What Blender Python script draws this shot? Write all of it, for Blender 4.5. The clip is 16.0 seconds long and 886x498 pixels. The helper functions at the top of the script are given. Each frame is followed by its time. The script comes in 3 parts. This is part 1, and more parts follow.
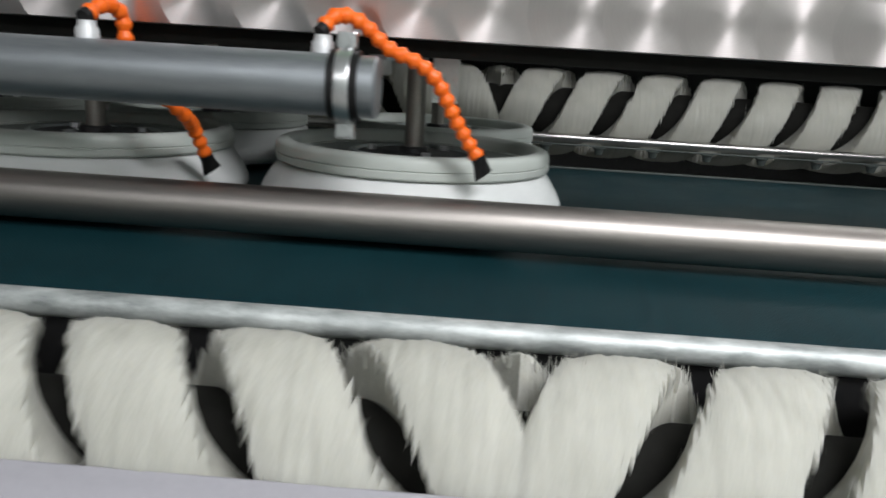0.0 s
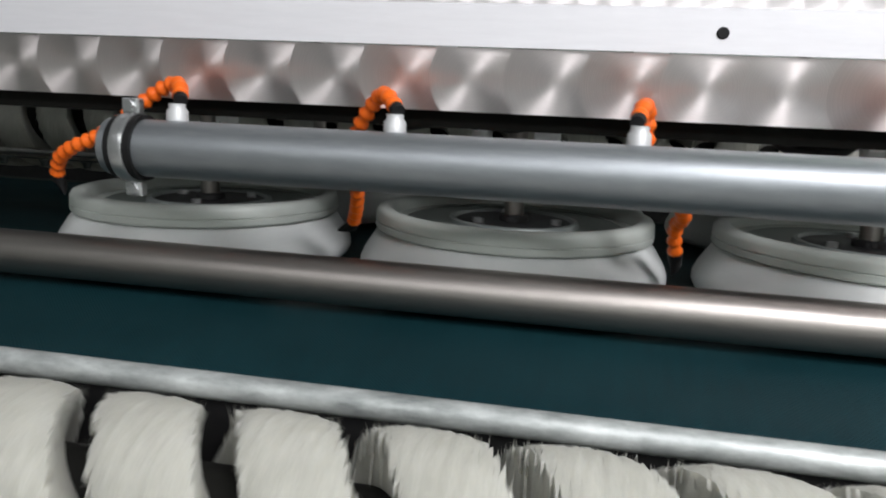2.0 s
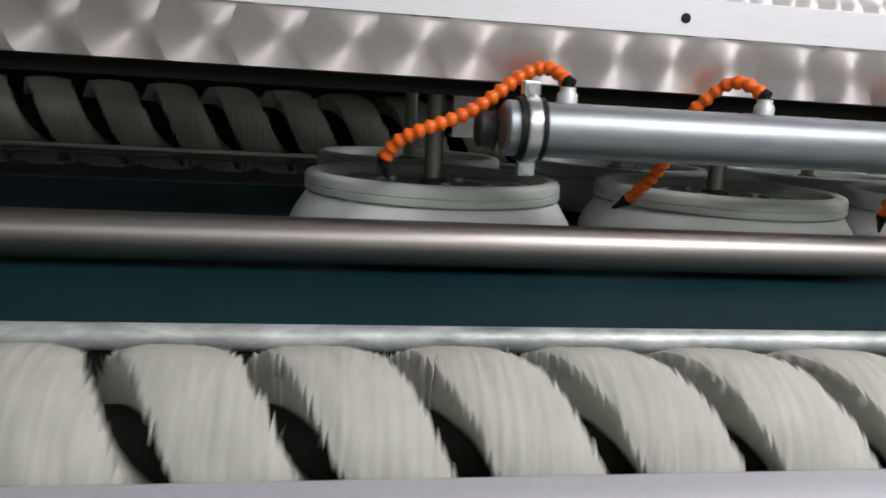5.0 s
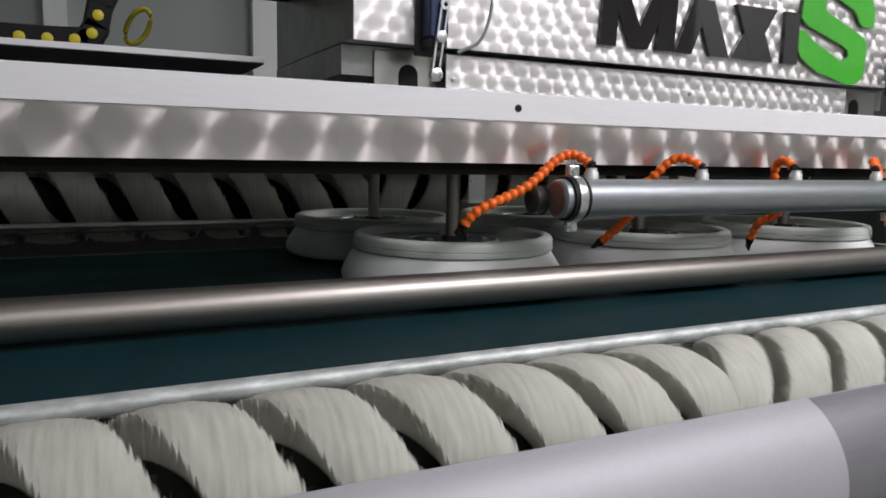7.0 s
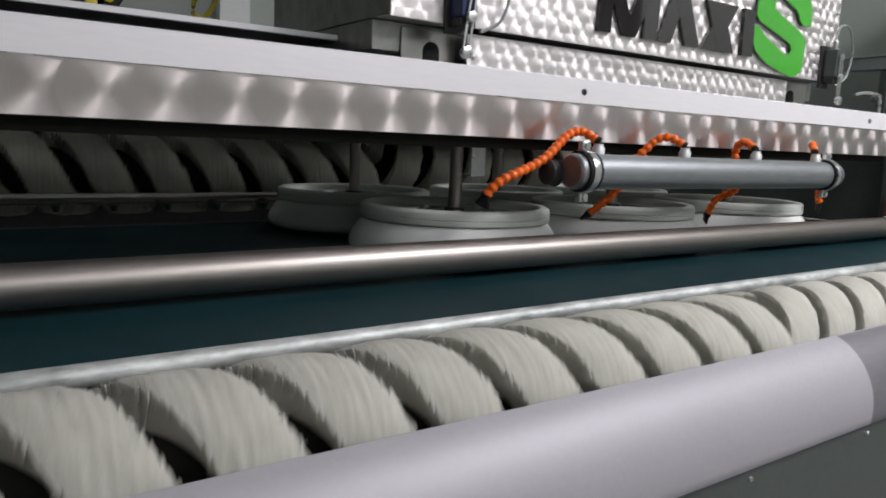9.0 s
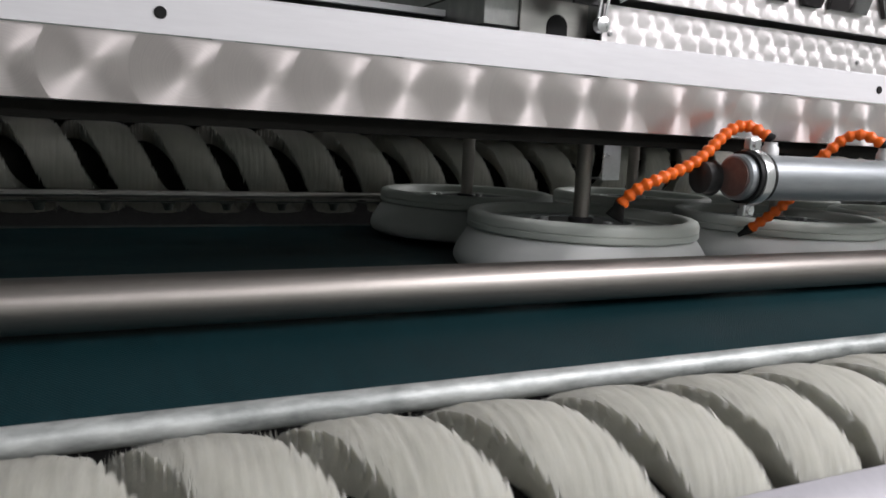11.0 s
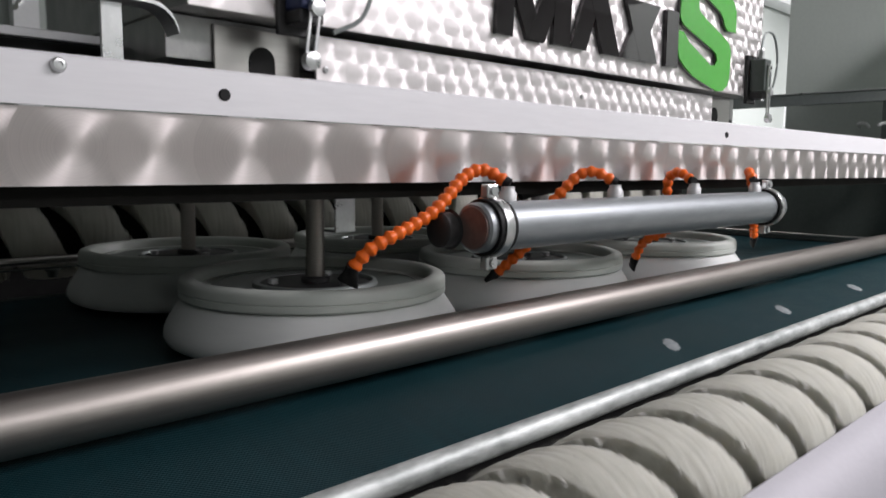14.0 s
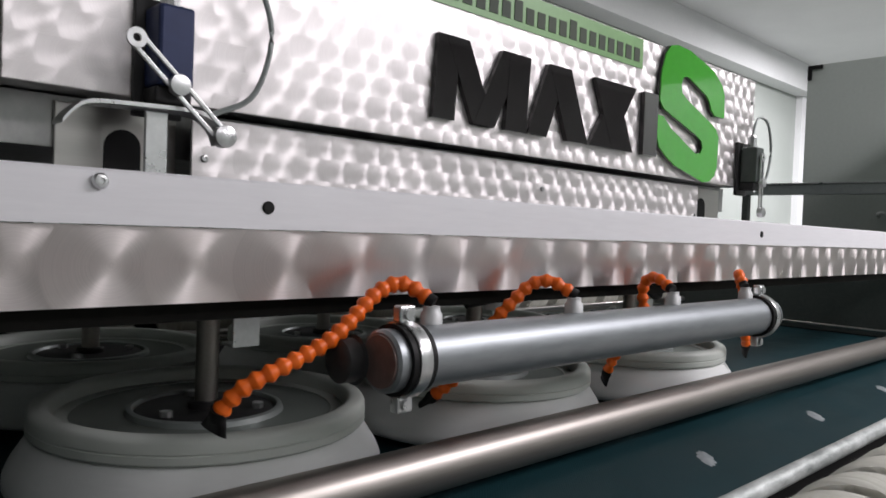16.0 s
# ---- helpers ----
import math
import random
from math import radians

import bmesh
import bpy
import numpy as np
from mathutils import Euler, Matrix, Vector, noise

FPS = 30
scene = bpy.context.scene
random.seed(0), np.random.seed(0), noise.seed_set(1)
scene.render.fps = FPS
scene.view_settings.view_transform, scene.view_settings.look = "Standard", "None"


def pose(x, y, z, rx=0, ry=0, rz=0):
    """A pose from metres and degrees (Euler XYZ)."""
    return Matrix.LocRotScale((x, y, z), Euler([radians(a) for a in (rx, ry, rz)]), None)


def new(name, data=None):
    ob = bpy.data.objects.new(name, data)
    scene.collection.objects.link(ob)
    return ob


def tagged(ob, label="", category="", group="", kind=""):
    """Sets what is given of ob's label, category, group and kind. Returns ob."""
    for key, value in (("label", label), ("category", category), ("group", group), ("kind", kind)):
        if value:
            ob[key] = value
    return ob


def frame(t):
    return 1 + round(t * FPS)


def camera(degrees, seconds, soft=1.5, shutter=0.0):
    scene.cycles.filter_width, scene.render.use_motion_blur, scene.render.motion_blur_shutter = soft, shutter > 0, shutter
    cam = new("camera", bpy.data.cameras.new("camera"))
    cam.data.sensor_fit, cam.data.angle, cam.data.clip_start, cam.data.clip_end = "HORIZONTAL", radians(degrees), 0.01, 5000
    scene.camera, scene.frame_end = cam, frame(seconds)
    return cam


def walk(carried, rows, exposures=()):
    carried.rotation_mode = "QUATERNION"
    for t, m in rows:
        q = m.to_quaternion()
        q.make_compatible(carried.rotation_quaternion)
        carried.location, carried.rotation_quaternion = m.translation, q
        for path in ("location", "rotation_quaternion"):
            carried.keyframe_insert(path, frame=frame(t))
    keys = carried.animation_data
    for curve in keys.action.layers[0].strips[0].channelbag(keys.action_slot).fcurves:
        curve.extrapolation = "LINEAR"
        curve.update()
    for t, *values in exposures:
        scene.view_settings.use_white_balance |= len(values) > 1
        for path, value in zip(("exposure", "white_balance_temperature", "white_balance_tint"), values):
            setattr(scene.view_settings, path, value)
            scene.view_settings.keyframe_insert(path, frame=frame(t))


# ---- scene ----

# ---- camera ----
cam = camera(62.46, 16.0, soft=1.6, shutter=0.45)
PATH = [
    (0.0, pose(0.0629, -0.7644, -0.0151, 75.99, -3.49, 2.96)),
    (0.5, pose(-0.0306, -0.7562, -0.0139, 76.43, -2.75, 1.47)),
    (1.0, pose(-0.0828, -0.7526, -0.0106, 77.29, -3.12, 1.65)),
    (1.5, pose(-0.1238, -0.7495, -0.0060, 78.02, -3.62, 5.39)),
    (2.0, pose(-0.1272, -0.7403, 0.0268, 78.38, -2.48, 11.05)),
    (2.5, pose(-0.1281, -0.7346, 0.0400, 85.06, -2.80, 10.46)),
    (3.0, pose(-0.2154, -0.7337, 0.0354, 84.07, -1.42, 4.57)),
    (3.5, pose(-0.2883, -0.7392, 0.0299, 84.58, -0.60, -2.79)),
    (4.0, pose(-0.3311, -0.7445, 0.0102, 80.72, -2.22, -5.86)),
    (4.5, pose(-0.3625, -0.7669, -0.0207, 78.90, -2.52, -6.81)),
    (5.0, pose(-0.4261, -0.8266, -0.0213, 79.01, -3.24, -8.26)),
    (7.5, pose(-0.7075, -0.9955, 0.0341, 83.69, -2.18, -29.98)),
    (8.0, pose(-0.7901, -1.0119, 0.0372, 84.04, -3.69, -32.48)),
    (8.5, pose(-0.9065, -0.9770, 0.0080, 83.54, -1.04, -35.97)),
    (9.0, pose(-1.0016, -0.9254, -0.0014, 81.80, -2.23, -34.81)),
    (9.5, pose(-1.0536, -0.9064, -0.0022, 80.19, -2.33, -30.24)),
    (10.0, pose(-1.0899, -0.8542, -0.0269, 80.32, -2.90, -24.41)),
    (12.5, pose(-1.2871, -0.6645, 0.0321, 84.20, -2.59, -32.67)),
    (13.0, pose(-1.3656, -0.7303, 0.0307, 85.93, -1.79, -40.01)),
    (13.5, pose(-1.4304, -0.7395, 0.0435, 85.57, -1.60, -40.54)),
    (14.0, pose(-1.4446, -0.6297, 0.0333, 83.62, -0.50, -43.41)),
    (14.5, pose(-1.4524, -0.5436, 0.0271, 82.37, -0.39, -46.57)),
    (15.0, pose(-1.4451, -0.5311, 0.0410, 82.10, -1.73, -46.31)),
    (15.5, pose(-1.4356, -0.5441, 0.0668, 87.51, -1.65, -44.29)),
    (16.0, pose(-1.4468, -0.5584, 0.0885, 88.52, -2.14, -43.22)),
]
EXPOSURES = [(0.0, 0.12, 6350, 5), (1.0, 0.32, 6350, 5), (2.0, 0.28, 6400, 7), (3.0, 0.22, 6500, 10), (3.5, 0.25, 6500, 10), (4.5, 0.10, 6500, 8), (7.5, -0.20, 6500, 10), (9.5, -0.02, 6500, 10),
             (10.0, 0.05, 6500, 10), (12.5, 0.60, 6500, 11), (13.0, 0.42, 6500, 11), (14.0, 0.25, 6500, 12), (15.0, 0.15, 6500, 12), (15.5, 0.28, 6500, 12), (16.0, -0.02, 6500, 12)]
walk(cam, PATH, EXPOSURES)

# ---- world and light ----
world = bpy.data.worlds.new("world")
scene.world = world
world.use_nodes = True
world.node_tree.nodes["Background"].inputs[0].default_value = (0.75, 0.82, 0.85, 1)
world.node_tree.nodes["Background"].inputs[1].default_value = 0.005
scene.view_settings.exposure = 0.0


def area_lamp(name, m, sx, sy, watts, colour=(1.0, 0.97, 0.95)):
    d = bpy.data.lights.new(name, "AREA")
    d.shape, d.size, d.size_y, d.energy, d.color = "RECTANGLE", sx, sy, watts, colour
    ob = new(name, d)
    ob.matrix_basis = m
    return ob


# unseen area lamps at ceiling height: main one front right, added fills, one behind
FLOOR_Z, CEIL_Z = -1.15, 1.75
for lx, ly, sx, watts in ((1.25, -1.60, 1.5, 84), (4.7, 0.7, 0.8, 150), (-1.5, -3.0, 1.4, 16), (0.6, -3.1, 2.6, 44)):
    area_lamp("unseen_ceiling_lamp", pose(lx, ly, CEIL_Z - 0.06, 0, 0, 0), sx, 0.8, watts, (1.0, 0.955, 0.995))
area_lamp("rear_fill_lamp", pose(1.6, 1.4, CEIL_Z - 0.06, 0, 0, 0), 1.0, 0.4, 8, (1.0, 0.97, 0.97))

# ---- materials ----


def nodes_of(name):
    m = bpy.data.materials.new(name)
    m.use_nodes = True
    nt = m.node_tree
    return m, nt, nt.nodes["Principled BSDF"]


def math_node(nt, op, a, b=None, c=None):
    n = nt.nodes.new("ShaderNodeMath")
    n.operation = op
    for i, v in enumerate((a, b, c)):
        if v is None:
            continue
        if isinstance(v, (int, float)):
            n.inputs[i].default_value = v
        else:
            nt.links.new(v, n.inputs[i])
    return n.outputs[0]


def coords(nt, scale=(1, 1, 1)):
    tc = nt.nodes.new("ShaderNodeTexCoord")
    mp = nt.nodes.new("ShaderNodeMapping")
    mp.inputs["Scale"].default_value = scale
    nt.links.new(tc.outputs["Object"], mp.inputs[0])
    return mp.outputs[0]


def noise_of(nt, vec, scale, detail=4, rough=0.55):
    n = nt.nodes.new("ShaderNodeTexNoise")
    n.inputs["Scale"].default_value, n.inputs["Detail"].default_value, n.inputs["Roughness"].default_value = scale, detail, rough
    nt.links.new(vec, n.inputs["Vector"])
    return n.outputs["Fac"]


def ramp_of(nt, fac, stops):
    r = nt.nodes.new("ShaderNodeValToRGB")
    while len(r.color_ramp.elements) < len(stops):
        r.color_ramp.elements.new(0.5)
    for e, (p, c) in zip(r.color_ramp.elements, stops):
        e.position, e.color = p, (*c, 1)
    nt.links.new(fac, r.inputs[0])
    return r.outputs[0]


def span(nt, fac, lo, hi):
    n = nt.nodes.new("ShaderNodeMapRange")
    n.inputs["To Min"].default_value, n.inputs["To Max"].default_value = lo, hi
    nt.links.new(fac, n.inputs[0])
    return n.outputs[0]


def bump_of(nt, bsdf, height, strength, dist=0.001):
    b = nt.nodes.new("ShaderNodeBump")
    b.inputs["Strength"].default_value, b.inputs["Distance"].default_value = strength, dist
    nt.links.new(height, b.inputs["Height"])
    nt.links.new(b.outputs[0], bsdf.inputs["Normal"])


def surface(name, dark, light, rough=(0.3, 0.5), metal=0.0, grain=60, stain=6, stretch=(1, 1, 1), bump=0.15, dist=0.0006, coat=0.0):
    """A plain surface with variation at two scales: broad stains and fine grain."""
    m, nt, b = nodes_of(name)
    v = coords(nt, stretch)
    big, fine = noise_of(nt, v, stain, 3), noise_of(nt, v, grain, 5, 0.65)
    mix = math_node(nt, "MULTIPLY_ADD", fine, 0.45, math_node(nt, "MULTIPLY", big, 0.55))
    nt.links.new(ramp_of(nt, mix, [(0.3, dark), (0.7, light)]), b.inputs["Base Color"])
    nt.links.new(span(nt, mix, *rough), b.inputs["Roughness"])
    b.inputs["Metallic"].default_value = metal
    b.inputs["Coat Weight"].default_value = coat
    if bump:
        bump_of(nt, b, fine, bump, dist)
    return m


def swirl_steel(name, pitch, row, radius, z0, rough=0.3, base=(0.62, 0.59, 0.57), aniso=0.86, loose=0.2):
    """Engine-turned stainless sheet in the xz plane: rows of overlapping round brush strokes, each with its own tangent field."""
    m, nt, b = nodes_of(name)
    tc = nt.nodes.new("ShaderNodeTexCoord")
    sp = nt.nodes.new("ShaderNodeSeparateXYZ")
    nt.links.new(tc.outputs["Object"], sp.inputs[0])
    x, z = sp.outputs[0], math_node(nt, "SUBTRACT", sp.outputs[2], z0)
    k = math_node(nt, "FLOOR", math_node(nt, "MULTIPLY_ADD", z, 1 / row, 0.5))
    dz = math_node(nt, "MULTIPLY_ADD", k, -row, z)
    shift = math_node(nt, "MULTIPLY", math_node(nt, "MODULO", k, 2.0), 0.5 * pitch)
    xs = math_node(nt, "ADD", x, shift)
    half = math_node(nt, "SQRT", math_node(nt, "MAXIMUM", math_node(nt, "SUBTRACT", radius * radius, math_node(nt, "MULTIPLY", dz, dz)), 1e-6))
    n = math_node(nt, "FLOOR", math_node(nt, "DIVIDE", math_node(nt, "ADD", xs, half), pitch))
    wn = nt.nodes.new("ShaderNodeTexWhiteNoise")
    wn.noise_dimensions = "2D"
    cell = nt.nodes.new("ShaderNodeCombineXYZ")
    nt.links.new(n, cell.inputs[0])
    nt.links.new(k, cell.inputs[1])
    nt.links.new(cell.outputs[0], wn.inputs["Vector"])
    rnd = wn.outputs["Value"]
    jit = math_node(nt, "MULTIPLY_ADD", rnd, loose * pitch, -0.5 * loose * pitch)
    dx = math_node(nt, "ADD", jit, math_node(nt, "MULTIPLY_ADD", n, -pitch, xs))
    cx = nt.nodes.new("ShaderNodeCombineXYZ")
    nt.links.new(dx, cx.inputs[0])
    nt.links.new(dz, cx.inputs[2])
    nr = nt.nodes.new("ShaderNodeVectorMath")
    nr.operation = "NORMALIZE"
    nt.links.new(cx.outputs[0], nr.inputs[0])
    nt.links.new(nr.outputs[0], b.inputs["Tangent"])
    d = math_node(nt, "SQRT", math_node(nt, "MULTIPLY_ADD", dx, dx, math_node(nt, "MULTIPLY", dz, dz)))
    dirt = noise_of(nt, tc.outputs["Object"], 9, 4)
    rings = nt.nodes.new("ShaderNodeTexNoise")
    rings.noise_dimensions = "1D"
    rings.inputs["Scale"].default_value = 900
    nt.links.new(math_node(nt, "MULTIPLY_ADD", n, 3.7, d), rings.inputs["W"])
    tone = math_node(nt, "MULTIPLY_ADD", rnd, 0.18, math_node(nt, "MULTIPLY_ADD", rings.outputs["Fac"], 0.3, math_node(nt, "MULTIPLY", dirt, 0.52)))
    nt.links.new(ramp_of(nt, tone, [(0.3, tuple(0.86 * c for c in base)), (0.7, tuple(1.08 * c for c in base))]), b.inputs["Base Color"])
    nt.links.new(span(nt, dirt, rough - 0.04, rough + 0.06), b.inputs["Roughness"])
    b.inputs["Metallic"].default_value = 1.0
    hold = nt.nodes.new("ShaderNodeMapRange")
    hold.interpolation_type = "SMOOTHSTEP"
    hold.inputs["From Min"].default_value, hold.inputs["From Max"].default_value = 0.02 * radius, 0.28 * radius
    hold.inputs["To Min"].default_value, hold.inputs["To Max"].default_value = 0.15 * aniso, aniso
    nt.links.new(math_node(nt, "MULTIPLY_ADD", dirt, 0.3 * radius, math_node(nt, "SUBTRACT", d, 0.15 * radius)), hold.inputs[0])
    nt.links.new(hold.outputs[0], b.inputs["Anisotropic"])
    bump_of(nt, b, rings.outputs["Fac"], 0.12, 0.0003)
    return m


FASCIA = swirl_steel("fascia_steel", 0.082, 0.2, 0.056, 0.049, 0.43, (0.88, 0.82, 0.805), 0.84, 0.26)
PANEL = swirl_steel("panel_steel", 0.034, 0.025, 0.026, 0.0, 0.50, (0.84, 0.81, 0.805), 0.66, 0.45)
BRUSHED = surface("brushed_steel", (0.50, 0.48, 0.46), (0.62, 0.60, 0.58), (0.22, 0.36), 1.0, 220, 5, (0.06, 1, 1), 0.1, 0.0003)
POLISHED = surface("polished_bar_steel", (0.28, 0.26, 0.24), (0.38, 0.355, 0.33), (0.36, 0.48), 1.0, 300, 4, (0.04, 1, 1), 0.1, 0.0003)
ALU = surface("white_aluminium", (0.74, 0.74, 0.76), (0.84, 0.84, 0.86), (0.35, 0.5), 0.1, 160, 3, (0.1, 1, 1), 0.06, 0.0003)
GALV = surface("galvanised_steel", (0.16, 0.18, 0.175), (0.80, 0.84, 0.82), (0.42, 0.66), 0.5, 90, 26, (0.35, 1, 1), 0.2, 0.0006)
PIPE = surface("grey_pipe_metal", (0.24, 0.26, 0.275), (0.38, 0.405, 0.42), (0.38, 0.52), 0.85, 140, 5, (0.15, 1, 1), 0.12, 0.0004)
ZINC = surface("zinc_plate", (0.55, 0.56, 0.56), (0.75, 0.76, 0.76), (0.2, 0.38), 0.9, 120, 20, bump=0.1)
FITTING = surface("pale_zinc_fitting", (0.55, 0.56, 0.56), (0.68, 0.69, 0.69), (0.4, 0.55), 0.3, 120, 20, bump=0.1)


def woven_belt():
    """Wet dark green belt: fine woven ribs, worn streaks along its run, damp patches."""
    m, nt, b = nodes_of("wet_green_belt")
    v = coords(nt)
    streak, damp, grain = noise_of(nt, coords(nt, (3.0, 0.25, 1)), 30, 4), noise_of(nt, v, 4, 4), noise_of(nt, v, 320, 3, 0.7)
    sp = nt.nodes.new("ShaderNodeSeparateXYZ")
    nt.links.new(v, sp.inputs[0])
    ribs = math_node(nt, "MULTIPLY", math_node(nt, "SINE", math_node(nt, "MULTIPLY", sp.outputs[0], 2 * math.pi / 0.0045)), math_node(nt, "SINE", math_node(nt, "MULTIPLY", sp.outputs[1], 2 * math.pi / 0.0045)))
    mix = math_node(nt, "MULTIPLY_ADD", streak, 0.35, math_node(nt, "MULTIPLY_ADD", damp, 0.35, math_node(nt, "MULTIPLY_ADD", ribs, 0.05, math_node(nt, "MULTIPLY", grain, 0.3))))
    nt.links.new(ramp_of(nt, mix, [(0.32, (0.0040, 0.0185, 0.0228)), (0.68, (0.0088, 0.0375, 0.0445))]), b.inputs["Base Color"])
    nt.links.new(span(nt, damp, 0.28, 0.60), b.inputs["Roughness"])
    b.inputs["Specular IOR Level"].default_value = 0.15
    bump_of(nt, b, math_node(nt, "MULTIPLY_ADD", grain, 0.8, ribs), 0.32, 0.0008)
    return m


BELT = woven_belt()
DISC = surface("grey_green_disc", (0.42, 0.455, 0.42), (0.54, 0.575, 0.535), (0.35, 0.55), 0.0, 70, 7)
SKIRT = surface("white_bristle_skirt", (0.58, 0.605, 0.59), (0.78, 0.80, 0.785), (0.6, 0.8), 0.0, 300, 9, (1, 1, 0.08), 0.5, 0.002)
BOX = surface("stained_box_steel", (0.20, 0.205, 0.20), (0.50, 0.50, 0.49), (0.26, 0.46), 0.85, 40, 9, (1, 1, 0.6), 0.1, 0.0004)
APRON = surface("dark_grey_green_sheet", (0.055, 0.068, 0.062), (0.095, 0.112, 0.104), (0.35, 0.55), 0.3, 90, 3)
# Rim green made darker: shade inside the recess is put into this colour.
SHADED_FACE = surface("shaded_disc_face", (0.10, 0.12, 0.105), (0.17, 0.195, 0.175), (0.28, 0.45), 0.2, 60, 9)
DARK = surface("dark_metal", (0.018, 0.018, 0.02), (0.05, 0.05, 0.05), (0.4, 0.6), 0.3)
RUBBER = surface("black_rubber", (0.005, 0.005, 0.0055), (0.013, 0.013, 0.013), (0.45, 0.65))
RUBBER.node_tree.nodes["Principled BSDF"].inputs["Specular IOR Level"].default_value = 0.25
# Black of the roller cores, also used for the shaded gap under the fascia.
CORE_AND_GAP = surface("black_core_and_gap", (0.006, 0.006, 0.005), (0.016, 0.016, 0.014), (0.75, 0.95))
CORE_AND_GAP.node_tree.nodes["Principled BSDF"].inputs["Specular IOR Level"].default_value = 0.15
ORANGE = surface("orange_plastic", (0.88, 0.13, 0.006), (1.0, 0.18, 0.010), (0.35, 0.48), 0.0, 80, 20, bump=0.05)
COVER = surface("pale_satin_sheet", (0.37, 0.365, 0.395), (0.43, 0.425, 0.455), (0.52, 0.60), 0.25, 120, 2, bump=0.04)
# End tone darker: the cover's dimming to the right is put into its colour.
COVER_END = surface("dimmed_satin_sheet", (0.165, 0.163, 0.178), (0.22, 0.218, 0.236), (0.46, 0.56), 0.4, 120, 3, (0.2, 1, 1), 0.04)
SHEET = surface("grey_steel_sheet", (0.24, 0.27, 0.26), (0.34, 0.37, 0.36), (0.3, 0.5), 0.4, 90, 3)
BLACK_GLOSS = surface("black_gloss_acrylic", (0.012, 0.010, 0.011), (0.024, 0.021, 0.022), (0.03, 0.08), 0.0, 60, 8, bump=0, coat=0.5)
GREEN_GLOSS = surface("green_gloss_acrylic", (0.045, 0.36, 0.02), (0.06, 0.44, 0.03), (0.08, 0.16), 0.0, 60, 6, bump=0, coat=0.5)
SIGN_GREEN = surface("pale_green_sticker", (0.20, 0.40, 0.16), (0.26, 0.48, 0.20), (0.3, 0.45), 0.0, 60, 6, bump=0)
SIGN_INK = surface("grey_ink", (0.04, 0.06, 0.04), (0.07, 0.09, 0.06), (0.6, 0.75), bump=0)
BLUE = surface("blue_switch_housing", (0.012, 0.02, 0.07), (0.02, 0.035, 0.11), (0.35, 0.5), 0.2)
WALL = surface("grey_green_wall_paint", (0.31, 0.345, 0.32), (0.39, 0.425, 0.40), (0.6, 0.8), 0.0, 80, 1.5, bump=0.1)
PARTITION = surface("pale_grey_green_panel", (0.47, 0.52, 0.48), (0.55, 0.60, 0.56), (0.45, 0.6), 0.0, 80, 1.5, bump=0.05)
WHITE = surface("white_paint", (0.70, 0.72, 0.72), (0.80, 0.82, 0.82), (0.5, 0.7), 0.0, 80, 2, bump=0.05)
FLOOR = surface("concrete_floor", (0.16, 0.16, 0.155), (0.28, 0.275, 0.265), (0.5, 0.8), 0.0, 40, 1.5, bump=0.3, dist=0.002)
RUSTY = surface("brown_end_metal", (0.15, 0.105, 0.095), (0.26, 0.19, 0.175), (0.35, 0.5), 0.5, 90, 12)
RUSTY_BLOCK = surface("rusty_block", (0.08, 0.022, 0.008), (0.16, 0.05, 0.018), (0.5, 0.7))
YELLOW = surface("yellow_plastic", (0.60, 0.50, 0.02), (0.72, 0.60, 0.04), (0.4, 0.55), bump=0.05)
RED = surface("red_paint", (0.40, 0.03, 0.02), (0.50, 0.05, 0.03), (0.4, 0.6))
FOAM = surface("pale_scuff", (0.14, 0.17, 0.175), (0.34, 0.37, 0.38), (0.4, 0.6), bump=0.4)


def bristle():
    m, nt, b = nodes_of("white_bristle")
    v = coords(nt)
    big, fine = noise_of(nt, v, 22, 4), noise_of(nt, v, 420, 3, 0.7)
    mix = math_node(nt, "MULTIPLY_ADD", fine, 0.5, math_node(nt, "MULTIPLY", big, 0.5))
    nt.links.new(ramp_of(nt, mix, [(0.28, (0.37, 0.37, 0.32)), (0.52, (0.465, 0.465, 0.41)), (0.75, (0.545, 0.545, 0.485))]), b.inputs["Base Color"])
    b.inputs["Roughness"].default_value = 0.75
    b.inputs["Subsurface Weight"].default_value = 0.5
    b.inputs["Subsurface Radius"].default_value = (1.0, 0.95, 0.85)
    b.inputs["Subsurface Scale"].default_value = 0.03
    bump_of(nt, b, fine, 0.25, 0.0015)
    return m


BRISTLE = bristle()

# ---- mesh helpers ----


def link(name, bm, material, parent=None, label="", smooth=False):
    me = bpy.data.meshes.new(name)
    bm.normal_update()
    if smooth:
        for f in bm.faces:
            f.smooth = True
        for e in bm.edges:
            if len(e.link_faces) == 2 and e.calc_face_angle(0) > 0.7:
                e.smooth = False
    bm.to_mesh(me)
    bm.free()
    if material:
        me.materials.append(material)
    ob = new(name, me)
    if parent is not None:
        ob.parent = parent
    return tagged(ob, label) if label else ob


def part(name, bm, material, parent, label="", smooth=False):
    return link(name, bm, material, parent, label, smooth)


def box(x0, x1, y0, y1, z0, z1, bevel=0.0, bm=None):
    bm = bm or bmesh.new()
    r = bmesh.ops.create_cube(bm, size=1, matrix=Matrix.LocRotScale(((x0 + x1) / 2, (y0 + y1) / 2, (z0 + z1) / 2), None, (x1 - x0, y1 - y0, z1 - z0)))
    if bevel:
        es = list({e for v in r["verts"] for e in v.link_edges})
        bmesh.ops.bevel(bm, geom=es, offset=bevel, segments=2, affect="EDGES", profile=0.5)
    return bm


